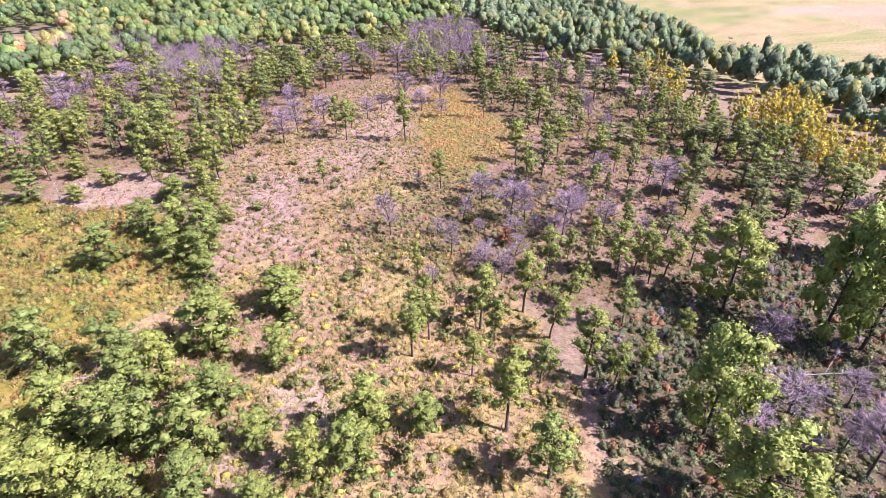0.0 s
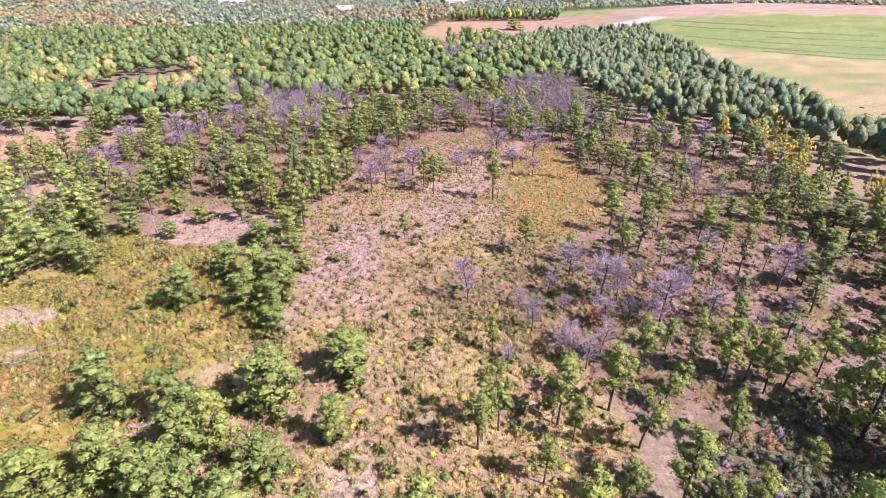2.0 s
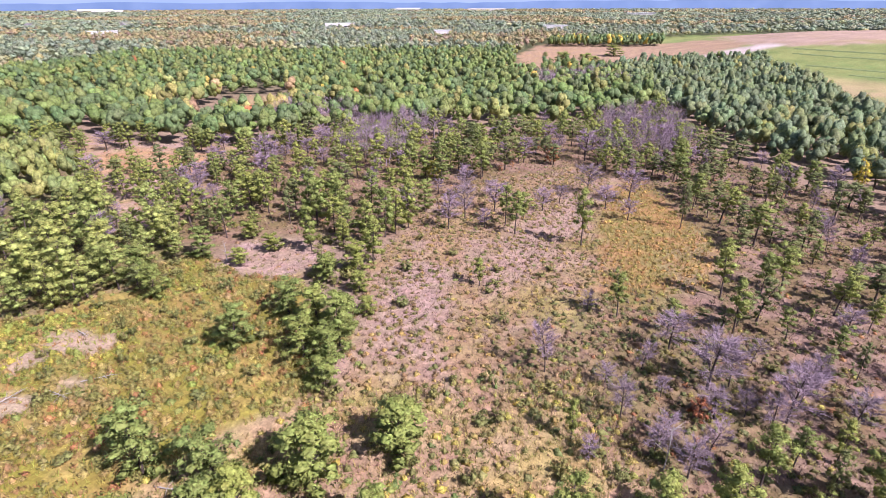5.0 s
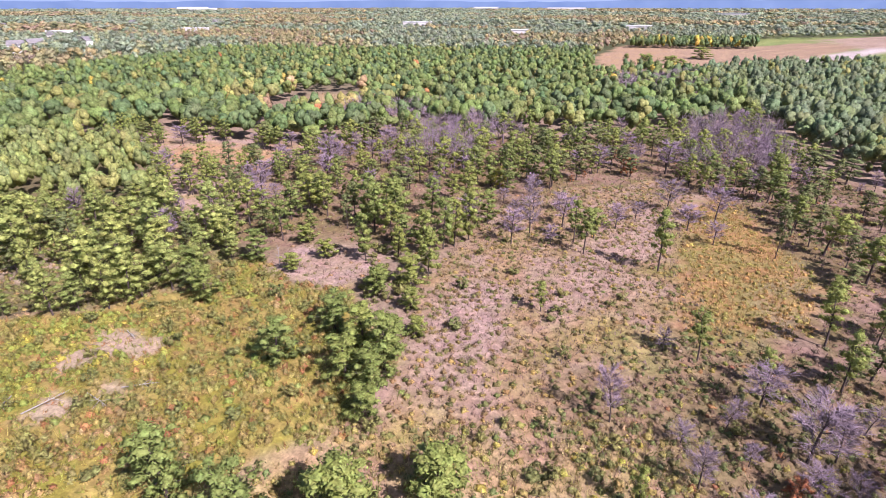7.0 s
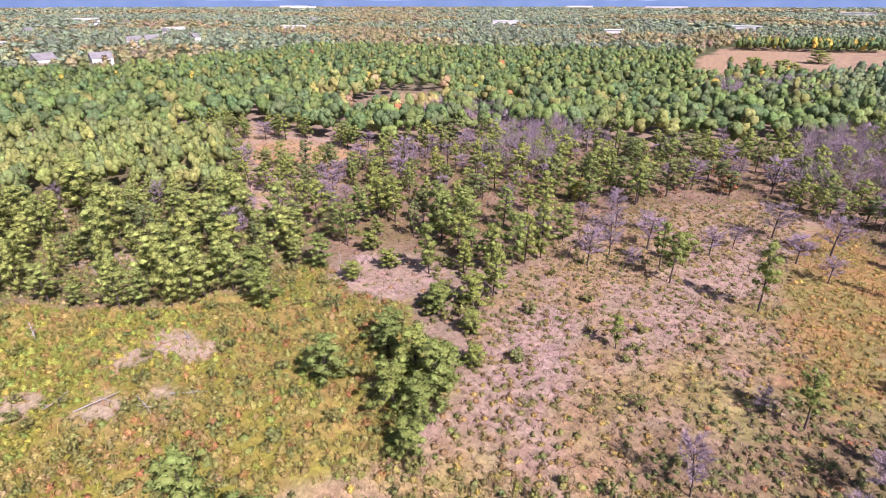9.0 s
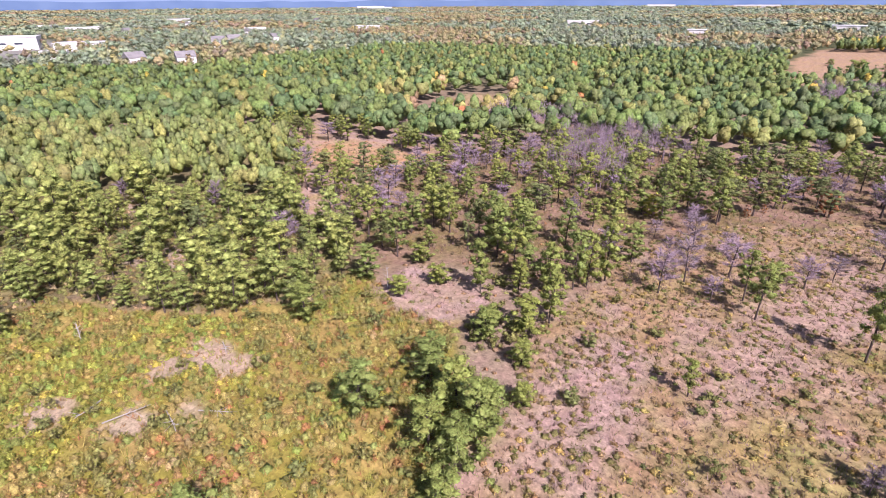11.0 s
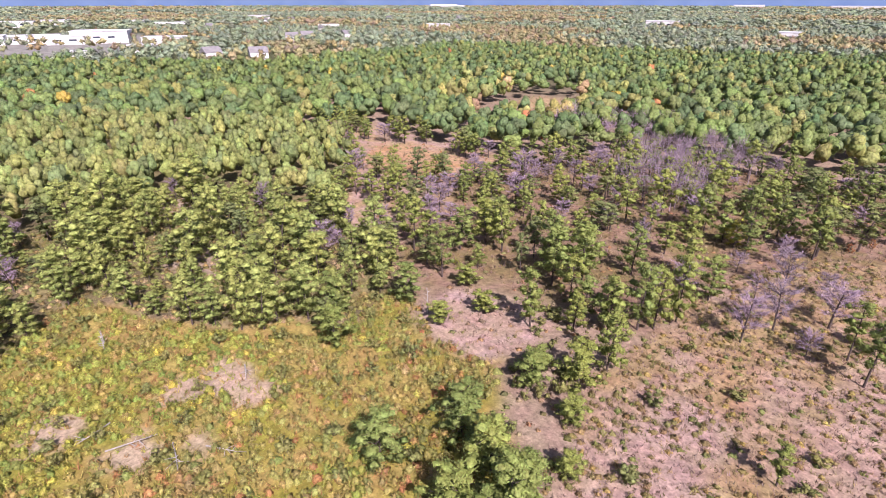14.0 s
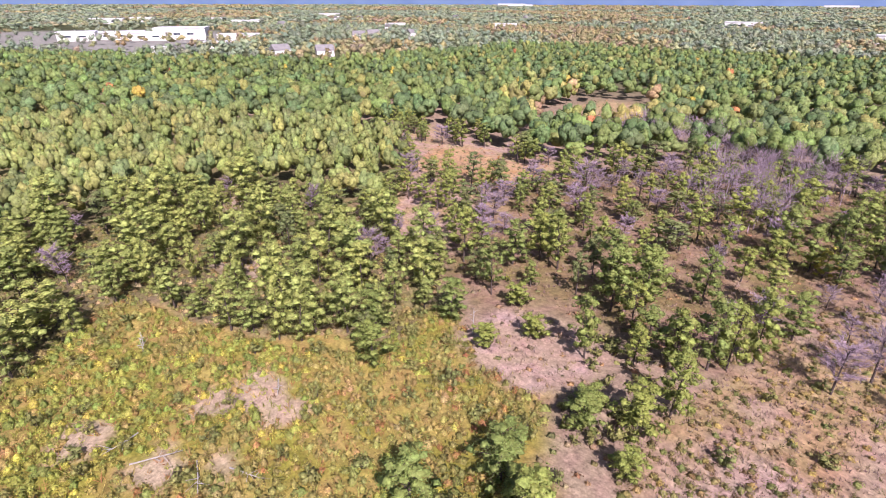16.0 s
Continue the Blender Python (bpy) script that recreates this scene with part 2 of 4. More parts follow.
def soil(x, y):
    """What the ground itself is made of: pale sand with litter, dry grass, leaf mould, meadow."""
    col = np.empty((len(x), 3))
    n1, n2, n3 = patchy(x, y, 2.3, 5)[:, None], patchy(x, y, 7, 6)[:, None], patchy(x, y, 1.2, 7)[:, None]
    col[:] = (0.33, 0.24, 0.17)
    far = smooth((np.hypot(x, y) - 260) / 150)[:, None]
    col = col * (1 - far) + far * np.array((0.10, 0.11, 0.05))

    def lay(poly, color, other, soft, amount=1.0):
        nonlocal col
        warp = min(3 + 0.7 * soft, 2.5 * soft)
        w = np.clip(inside(poly, x + warp * (n2[:, 0] - 0.5) + warp * (patchy(x, y, 15, 9) - 0.5), y + warp * (patchy(x, y, 6, 8) - 0.5) + warp * (patchy(x, y, 17, 10) - 0.5), soft)[:, None] * amount, 0, 1)
        mix = smooth((n1 * 0.6 + n2 * 0.4 - 0.3) / 0.4)
        col = col * (1 - w) + w * (np.array(color) * (1 - mix) + np.array(other) * mix)
    pink, straw = (0.385, 0.27, 0.20), (0.40, 0.29, 0.15)
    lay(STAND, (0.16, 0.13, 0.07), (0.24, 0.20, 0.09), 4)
    lay(MIDWOOD, (0.29, 0.19, 0.13), (0.22, 0.16, 0.075), 8)
    lay(SPARSE, (0.42, 0.29, 0.24), (0.40, 0.28, 0.15), 8)
    lay(BELT, (0.30, 0.20, 0.15), (0.21, 0.15, 0.075), 6)
    lay([(0, 72), (6, 82), (18, 92), (30, 84), (26, 66), (14, 60), (4, 64)], (0.22, 0.18, 0.07), (0.33, 0.21, 0.13), 9, 0.7)
    lay(SHRUBLAND, (0.27, 0.235, 0.045), (0.36, 0.265, 0.085), 4)
    lay(YARD, (0.42, 0.31, 0.13), (0.40, 0.27, 0.17), 5)
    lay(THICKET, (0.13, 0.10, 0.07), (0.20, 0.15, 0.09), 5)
    lay(CLEARING, pink, (0.34, 0.235, 0.125), 4)
    lay([(-20, 92), (-16, 120), (-8, 136), (-2, 130), (-10, 108), (-12, 90)], (0.36, 0.235, 0.115), (0.40, 0.285, 0.15), 7, 0.85)
    lay([(-10, 72), (-4, 92), (4, 112), (10, 112), (4, 90), (0, 76)], (0.37, 0.26, 0.115), (0.36, 0.235, 0.13), 7, 0.8)
    lay([(-20, 68), (-23, 84), (-19, 96), (-12, 100), (-9, 84), (-10, 70)], (0.415, 0.29, 0.235), pink, 6)
    lay([(-3, 96), (4, 128), (12, 146), (16, 132), (10, 112), (5, 96)], (0.40, 0.28, 0.215), pink, 5)
    lay(GOLD, (0.38, 0.22, 0.085), (0.26, 0.22, 0.07), 12, 0.9)
    lay([(-2, 84), (12, 84), (12, 94), (2, 98)], (0.37, 0.29, 0.09), (0.25, 0.24, 0.08), 6, 0.7)
    lay(SAND, (0.43, 0.31, 0.27), pink, 3)
    lay(BARE, (0.46, 0.32, 0.25), straw, 4)
    lay(ORANGE, (0.46, 0.27, 0.13), (0.48, 0.31, 0.18), 5)
    lay(GLADE, (0.50, 0.36, 0.21), straw, 8)
    lay(FIELD, (0.42, 0.28, 0.16), (0.40, 0.27, 0.18), 12)
    lay(MEADOW, (0.40, 0.335, 0.165), (0.27, 0.285, 0.11), 12)
    w = (inside(MEADOW, x, y, 10) * smooth((patchy(x * 0.5, y, 13, 41) * 0.6 + patchy(x, y, 31, 42) * 0.5 - 0.5) / 0.15))[:, None] * 0.7
    col = col * (1 - w) + w * np.array((0.46, 0.34, 0.20))
    lay([(200, 100), (420, 60), (420, 330), (240, 260)], (0.44, 0.33, 0.22), (0.38, 0.33, 0.18), 14)
    lay(PATH_WAY, (0.36, 0.26, 0.2), (0.30, 0.21, 0.17), 1.2)
    for px, py, pr in ((-56, 57, 3), (-65, 53, 3.5), (-59, 70, 4), (-55, 70, 3), (-61, 65, 3), (-52, 62, 2.5), (-9, 44, 5), (-5, 40, 4), (-92, 84, 6), (-125, 92, 7), (-14, 36, 5)):
        w = (smooth((pr * (0.7 + 0.8 * n1[:, 0]) - np.hypot(x - px, y - py)) / 2) * 0.85)[:, None]
        col = col * (1 - w) + w * np.array((0.45, 0.34, 0.25))
    hill = np.hypot(x - 400, (y - 600) * 0.9)
    w = smooth((320 - hill) / 15)[:, None]
    bands = (0.6 * patchy(hill * 1.6, np.arctan2(y - 600, x - 400) * 60, 16, 9) + 0.4 * patchy(x, y, 24, 11))[:, None]
    meadow = np.array((0.17, 0.25, 0.075)) * (1 - bands) + bands * np.array((0.33, 0.34, 0.12))
    dry = (smooth((hill - 272) / 25) * 0.75 * (y < 440))[:, None]
    meadow = meadow * (1 - dry) + dry * (np.array((0.46, 0.37, 0.19)) * (0.8 + 0.4 * n2))
    col = col * (1 - w) + w * meadow
    lay(BARE_TOP, (0.46, 0.33, 0.26), (0.40, 0.29, 0.20), 16)
    lay([(245, 560), (300, 520), (360, 505), (340, 525), (290, 545)], (0.44, 0.36, 0.17), (0.40, 0.31, 0.16), 14)
    lay([(60, 460), (120, 478), (114, 494), (180, 556), (205, 600), (195, 690), (60, 690), (50, 500)], (0.37, 0.25, 0.17), (0.42, 0.29, 0.18), 12)
    lay(RAMP, (0.60, 0.52, 0.47), (0.52, 0.44, 0.40), 8)
    lay([(195, 255), (250, 235), (330, 215), (420, 200), (420, 225), (330, 245), (255, 268)], (0.46, 0.36, 0.27), (0.42, 0.34, 0.22), 14)
    w = (inside(MALL, x, y, 30) * 0.6)[:, None]
    col = col * (1 - w) + w * np.array((0.42, 0.40, 0.38))
    return col * (0.57 + 0.2 * n3)


def paint(me, colors, per):
    layer = me.color_attributes.new("tint", "FLOAT_COLOR", "POINT")
    full = np.ones((len(colors) * per, 4), np.float32)
    full[:, :3] = np.repeat(colors, per, 0)
    layer.data.foreach_set("color", full.ravel())


def faces(name, co, per, bend=None):
    """A mesh of loose faces, per corners each; bend: one normal for each face, that of the leaf mass round it."""
    me = bpy.data.meshes.new(name)
    n = len(co) // per
    me.vertices.add(len(co)), me.vertices.foreach_set("co", np.asarray(co, np.float32).ravel())
    me.loops.add(len(co)), me.loops.foreach_set("vertex_index", np.arange(len(co), dtype=np.int32))
    me.polygons.add(n), me.polygons.foreach_set("loop_start", np.arange(0, n * per, per, dtype=np.int32))
    me.update(calc_edges=True)
    if bend is not None:
        bend = bend / (np.linalg.norm(bend, axis=1, keepdims=True) + 1e-9)
        me.polygons.foreach_set("use_smooth", np.ones(n, bool))
        me.normals_split_custom_set_from_vertices((bend if len(bend) == len(co) else np.repeat(bend, per, 0)).tolist())
    return me


CORNERS = [Vector(v) for v in ((1, 0, 0), (0, 1, 0), (-1, 0, 0), (0, -1, 0), (0, 0, 1), (0, 0, -1))]
EIGHT = [(0, 1, 4), (1, 2, 4), (2, 3, 4), (3, 0, 4), (1, 0, 5), (2, 1, 5), (3, 2, 5), (0, 3, 5)]


def round_form():
    """Directions and triangles of an eight-sided form, divided once: 18 corners, 32 faces."""
    way, tri, known = list(CORNERS), [], {}

    def half(a, b):
        key = (min(a, b), max(a, b))
        if key not in known:
            known[key] = len(way)
            way.append((way[a] + way[b]).normalized())
        return known[key]
    for a, b, c in EIGHT:
        ab, bc, ca = half(a, b), half(b, c), half(c, a)
        tri += [(a, ab, ca), (b, bc, ab), (c, ca, bc), (ab, bc, ca)]
    return np.array([tuple(v) for v in way]), np.array(tri)


FORM, FORM_TRI = round_form()
SMALL, SMALL_TRI = np.array([tuple(v) for v in CORNERS]), np.array(EIGHT)


def foliage(name, centre, span, rng, leaf, leaf_bend, pull=None, tint=None, leaf_tint=None, rough=0.22, small=True):
    """One mesh of uneven leaf masses and the loose leaf tufts about them.
    centre, span: place and half sizes of each mass; pull: the way that its place in the crown bends its light; leaf: corners of the tufts."""
    form, form_tri = (SMALL, SMALL_TRI) if small else (FORM, FORM_TRI)
    n, m = len(centre), len(form)
    turn = rng.uniform(0, 6.283, n)
    c, w = np.cos(turn)[:, None], np.sin(turn)[:, None]
    way = np.stack([form[:, 0] * c - form[:, 1] * w, form[:, 0] * w + form[:, 1] * c, np.broadcast_to(form[:, 2], (n, m))], -1)
    co = centre[:, None] + way * np.asarray(span)[:, None] * rng.uniform(1 - rough, 1 + rough, (n, m, 1))
    bend = way + rng.normal(0, 0.12, way.shape) + (0 if pull is None else 0.5 * pull[:, None])
    tri = (form_tri[None] + (np.arange(n) * m)[:, None, None]).reshape(-1, 3)
    loose = np.arange(len(leaf)).reshape(-1, 3) + n * m
    co, tri = np.concatenate([co.reshape(-1, 3), leaf]), np.concatenate([tri, loose])
    bend = np.concatenate([bend.reshape(-1, 3), np.repeat(leaf_bend, 3, 0)])
    me = bpy.data.meshes.new(name)
    me.vertices.add(len(co)), me.vertices.foreach_set("co", co.astype(np.float32).ravel())
    me.loops.add(tri.size), me.loops.foreach_set("vertex_index", tri.ravel().astype(np.int32))
    me.polygons.add(len(tri)), me.polygons.foreach_set("loop_start", np.arange(0, tri.size, 3, dtype=np.int32))
    me.update(calc_edges=True)
    me.polygons.foreach_set("use_smooth", np.ones(len(tri), bool))
    bend = bend / (np.linalg.norm(bend, axis=1, keepdims=True) + 1e-9)
    me.normals_split_custom_set_from_vertices(bend.tolist())
    if tint is not None:
        paint(me, np.concatenate([np.repeat(tint, m, 0), np.repeat(leaf_tint, 3, 0)]), 1)
    return me


def build_ground():
    def lines(low, high, step, end):
        out = list(np.arange(low, high + 0.01, step))
        for side, sign in ((low, -1), (high, 1)):
            d, p = step, side
            while abs(p) < end:
                d = min(d * 1.14, 9 if abs(p) < 640 else 400)
                p += sign * d
                out.append(p)
        return np.array(sorted(out))
    xs, ys = lines(-105, 85, 1.0, 4900), lines(14, 180, 1.0, 4900)
    gx, gy = np.meshgrid(xs, ys)
    x, y = gx.ravel(), gy.ravel()
    co = np.stack([x, y, height(x, y)], 1)
    w, h = len(xs), len(ys)
    i = (np.arange(h - 1)[:, None] * w + np.arange(w - 1)).ravel()
    quad = np.stack([i, i + 1, i + w + 1, i + w], 1)
    me = bpy.data.meshes.new("ground")
    me.vertices.add(len(co)), me.vertices.foreach_set("co", co.astype(np.float32).ravel())
    me.loops.add(quad.size), me.loops.foreach_set("vertex_index", quad.ravel().astype(np.int32))
    me.polygons.add(len(quad)), me.polygons.foreach_set("loop_start", np.arange(0, quad.size, 4, dtype=np.int32))
    me.update(calc_edges=True)
    me.polygons.foreach_set("use_smooth", np.ones(len(quad), bool))
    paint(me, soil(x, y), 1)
    me.materials.append(GROUND)
    return tagged(new("ground", me), "pale sandy ground with dry grass and leaf litter", "ground", kind="structure")


build_ground()


def berm(out, start, end, seed):
    """A low grassed ridge that follows the slope of the capped mound, out metres from its middle."""
    rng = np.random.default_rng(seed)
    bm = bmesh.new()
    last = None
    for a in np.linspace(radians(start), radians(end), 40):
        r = out + 3 * math.sin(a * 5 + seed) + rng.normal(0, 0.5)
        row = []
        for off, up in ((-2.6, -0.3), (-0.8, 0.55), (0.8, 0.5), (2.6, -0.3)):
            x, y = 400 + (r + off) * math.cos(a), 600 + (r + off) * math.sin(a) / 0.9
            row.append(bm.verts.new((x, y, float(height(x, y)) + up)))
        if last:
            for k in range(3):
                bm.faces.new((last[k], last[k + 1], row[k + 1], row[k]))
        last = row
    me = bpy.data.meshes.new("berm")
    bm.to_mesh(me), bm.free()
    me.materials.append(TURF)
    return tagged(new("berm", me), "low dark grassed ridge along the mound", "embankment", "mound ridges", kind="structure")


for i, (out, start, end) in enumerate(((268, 222, 262), (246, 214, 250), (228, 226, 270), (210, 205, 243), (192, 200, 225), (285, 228, 268))):
    berm(out, start, end, i)


def build_hills():
    """Low hills all round the horizon, glowing in a painted haze blue, and the pale hazy sky that stands behind them.
    """
    n = 240
    a = np.linspace(0, 2 * np.pi, n, endpoint=False)
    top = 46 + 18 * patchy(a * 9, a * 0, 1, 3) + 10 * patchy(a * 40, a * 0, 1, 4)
    for name, far, tops, material, label in (("backdrop", 4700, top, HILLS, "low wooded hills along the far horizon, glowing in painted haze blue"), ("backdrop", 4800, 0 * top + 330, HAZE, "pale hazy sky low over the horizon")):
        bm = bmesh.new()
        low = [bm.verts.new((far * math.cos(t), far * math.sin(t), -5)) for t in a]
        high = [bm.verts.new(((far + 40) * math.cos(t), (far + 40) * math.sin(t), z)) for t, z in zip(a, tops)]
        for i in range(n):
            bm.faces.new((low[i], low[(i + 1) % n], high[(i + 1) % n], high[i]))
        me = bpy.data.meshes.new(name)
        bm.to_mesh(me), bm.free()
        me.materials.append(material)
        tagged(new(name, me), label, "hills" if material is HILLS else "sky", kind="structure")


build_hills()

# ---- plants ----


def leaves(centre, normal, size, rng, thin=1.0):
    """Corners of one three-cornered leaf tuft for each centre, facing the normal."""
    n = len(centre)
    normal = normal / (np.linalg.norm(normal, axis=1, keepdims=True) + 1e-9)
    side = np.cross(normal, rng.normal(size=(n, 3)))
    side /= np.linalg.norm(side, axis=1, keepdims=True) + 1e-9
    up = np.cross(normal, side)
    size = np.broadcast_to(np.asarray(size, float), (n,))[:, None]
    out = np.empty((n, 3, 3))
    for k, a in enumerate((0.0, 2.2, 4.1)):
        a = a + rng.uniform(-0.5, 0.5, (n, 1))
        s = size * rng.uniform(0.7, 1.25, (n, 1))
        out[:, k] = centre + np.cos(a) * side * s + np.sin(a) * up * s * thin
    return out.reshape(-1, 3)


def ball(n, rng, up=0.25):
    d = rng.normal(size=(n, 3))
    d[:, 2] += up
    return d / np.linalg.norm(d, axis=1, keepdims=True)


def tubes(name, runs, material):
    """One mesh of tapered tubes; a run is its points, its radii and its number of sides."""
    co, fs = [], []
    for pts, radii, sides in runs:
        pts = [Vector(p) for p in pts]
        base = len(co)
        for i, (p, r) in enumerate(zip(pts, radii)):
            way = (pts[min(i + 1, len(pts) - 1)] - pts[max(i - 1, 0)]).normalized()
            a = way.orthogonal().normalized()
            b = way.cross(a)
            co += [p + r * (math.cos(t) * a + math.sin(t) * b) for t in (2 * math.pi * k / sides for k in range(sides))]
        for i in range(len(pts) - 1):
            for k in range(sides):
                q, w = base + i * sides, (k + 1) % sides
                fs.append((q + k, q + w, q + sides + w, q + sides + k))
        fs.append(tuple(base + (len(pts) - 1) * sides + k for k in range(sides)))
    me = bpy.data.meshes.new(name)
    me.from_pydata([tuple(c) for c in co], [], fs)
    me.polygons.foreach_set("use_smooth", np.ones(len(fs), bool))
    me.materials.append(material)
    return me


def part(name, me, parent, label=""):
    ob = new(name, me)
    ob.parent = parent
    return tagged(ob, label)


def limbs(rng, h, r, start, count, rise, bend=0.06, thick=0.014, cone=0.0):
    """A trunk and its limbs: the runs for tubes(), and the limbs as (foot, tip)."""
    lean = rng.normal(0, bend, 2)
    axis = [(lean[0] * h * s * s, lean[1] * h * s * s, h * s) for s in (0, 0.25, 0.5, 0.75, 0.97)]
    runs = [(axis, [thick * h * k for k in (1.15, 0.9, 0.7, 0.45, 0.1)], 6)]
    tips = []
    for i in range(count):
        s = start + (0.97 - start) * ((i + rng.uniform(0, 0.9)) / count)
        a = i * 2.4 + rng.uniform(-0.5, 0.5)
        shape = math.sin(math.pi * min(1, 0.22 + 0.78 * (s - start) / (1 - start))) ** 0.6
        taper = min(1, 0.45 + 2.2 * (s - start) / (1 - start)) * (1.12 - (s - start) / (1 - start)) ** 0.75
        shape = shape * (1 - cone) + taper * cone
        reach = r * (0.3 + 0.7 * shape) * rng.uniform(0.55, 1.12)
        foot = Vector((lean[0] * h * s * s, lean[1] * h * s * s, h * s))
        tip = foot + Vector((math.cos(a) * reach, math.sin(a) * reach, rise * reach * rng.uniform(0.3, 1.3)))
        mid = foot.lerp(tip, 0.5) + Vector((0, 0, 0.06 * reach))
        runs.append(([foot, mid, tip], [0.0045 * h, 0.003 * h, 0.001 * h], 3))
        tips.append((foot, tip))
    return runs, tips


def tree(name, trunk, crown, crown_material, label, category, group, crown_name="crown"):
    root = new(name)
    root.empty_display_size = 0.5
    part("trunk", trunk, root)
    crown.materials.append(crown_material)
    part(crown_name, crown, root)
    return tagged(root, label, category, group)


def tufted(name, rng, tips, clumps, each, puff, size, flat=0.6, spread=(0.45, 1.05), thin=0.55):
    """A crown: uneven leaf masses set along the limbs, from (foot, tip) pairs, with leaf tufts standing out of them."""
    middle = np.mean([np.array(t) for _, t in tips], 0)
    reach = np.array([max(abs(t[k] - middle[k]) for _, t in tips) + 0.3 for k in range(3)])
    c, span, pull, cs, ns, bs = [], [], [], [], [], []
    for k in range(clumps):
        foot, tip = tips[k % len(tips)]
        c.append(np.array(foot.lerp(tip, rng.uniform(*spread))) + rng.normal(0, 0.12 * puff, 3))
        r = puff * rng.uniform(0.6, 1.25) * np.array((1, 1, flat))
        span.append(0.6 * r), pull.append((c[-1] - middle) / reach)
        d = ball(each, rng, 0.4)
        cs.append(c[-1] + d * r * rng.uniform(0.45, 1.12, (each, 1)))
        ns.append(d + np.array((0, 0, 0.3)) + rng.normal(0, 0.5, (each, 3)))
        bs.append(0.75 * d + 0.75 * pull[-1] + np.array((0, 0, 0.1)) + rng.normal(0, 0.33, (each, 3)))
    n = clumps * each
    leaf = leaves(np.concatenate(cs), np.concatenate(ns), size * rng.uniform(0.7, 1.3, n), rng, thin)
    return foliage(name, np.array(c), np.array(span), rng, leaf, np.concatenate(bs), np.array(pull))


def pine(name, seed, bushy=0.0, dull=False, rich=1.0, r=2.1):
    """A pine ten metres high with a crown of the radius r; bushy ones keep their low limbs."""
    rng = np.random.default_rng(seed)
    runs, tips = limbs(rng, 10, r, 0.33 - 0.27 * bushy + rng.uniform(-0.07, 0.07), int(18 + 10 * bushy), 0.22, cone=0.3 + 0.5 * min(1, 2 * bushy))
    tips = tips + [(Vector((0, 0, 8.6)), Vector((rng.normal(0, 0.3), rng.normal(0, 0.3), 10)))] * 2
    crown = tufted("crown", rng, tips, int((52 + 30 * bushy) * rich), 34, 0.50 + 0.11 * r, 0.135 + 0.012 * r, 0.85, (0.2, 1.03), 0.6)
    label = {"bushy_pine": "bushy green pine with a dense crown low to the ground", "tall_pine": "tall pitch pine with a dark trunk and open green crown",
             "stand_pine": "yellow-green pine in a close stand", "edge_pine": "full green pine at the edge of a clearing", "wood_pine": "green pine in an open wood on reddish ground", "scrub_pine": "thin dull green pine on a dark bare trunk"}[name]
    return tree(name, tubes("trunk", runs, BARK), crown, NEEDLES_DULL if dull else NEEDLES_STAND if name == "stand_pine" else NEEDLES, label, "pine tree", name.replace("_", " ") + "s")


def oak(seed, material=None, name="oak_tree", label="broad leafy tree with a bright yellow-green crown", rich=1.0):
    rng = np.random.default_rng(seed)
    runs, tips = limbs(rng, 10, 4.0, 0.1, 26, 0.5, 0.04, 0.016)
    tips = tips + [(Vector((0, 0, 7)), Vector((rng.normal(0, 0.8), rng.normal(0, 0.8), 9.8))) for _ in range(4)]
    crown = tufted("crown", rng, tips, int(110 * rich), 46, 1.0, 0.18, 0.85, (0.4, 1.02), 0.8)
    return tree(name, tubes("trunk", runs, BARK), crown, material or OAK, label, "deciduous tree", name.replace("_", " ") + "s")


def aspen(seed):
    rng = np.random.default_rng(seed)
    runs, tips = limbs(rng, 10, 1.7, 0.2, 14, 0.9, 0.03, 0.01)
    crown = tufted("crown", rng, tips, 22, 26, 0.75, 0.2, 1.2, thin=0.8)
    return tree("aspen_tree", tubes("trunk", runs, SILVER), crown, ASPEN, "slender aspen with yellow autumn leaves", "deciduous tree", "yellow aspens")


def twiggy(rng, tips, count, length, wide):
    """Fine bare twigs that fan out from the limbs."""
    k = rng.integers(0, len(tips), count)
    foot, tip = np.array([tips[i][0] for i in k]), np.array([tips[i][1] for i in k])
    c = foot + (tip - foot) * rng.uniform(0.25, 1.0, (count, 1)) + rng.normal(0, 0.12, (count, 3))
    way = (tip - foot) / (np.linalg.norm(tip - foot, axis=1, keepdims=True) + 1e-6) + rng.normal(0, 0.55, (count, 3)) + np.array((0, 0, 0.45))
    way *= (length * rng.uniform(0.5, 1.2, (count, 1))) / np.linalg.norm(way, axis=1, keepdims=True)
    side = np.cross(way, rng.normal(size=(count, 3)))
    side *= wide / (np.linalg.norm(side, axis=1, keepdims=True) + 1e-9)
    return np.stack([c - side, c + side, c + way], 1).reshape(-1, 3)


def bare_tree(seed):
    rng = np.random.default_rng(seed)
    runs, tips = limbs(rng, 10, 2.0, 0.3, 22, 1.15, 0.05, 0.011)
    crown = faces("crown", twiggy(rng, tips, 1250, 1.1, 0.028), 3)
    return tree("bare_tree", tubes("trunk", runs, BARK), crown, TWIGS, "leafless tree with a fine lilac-grey twig crown", "bare tree", "leafless trees")


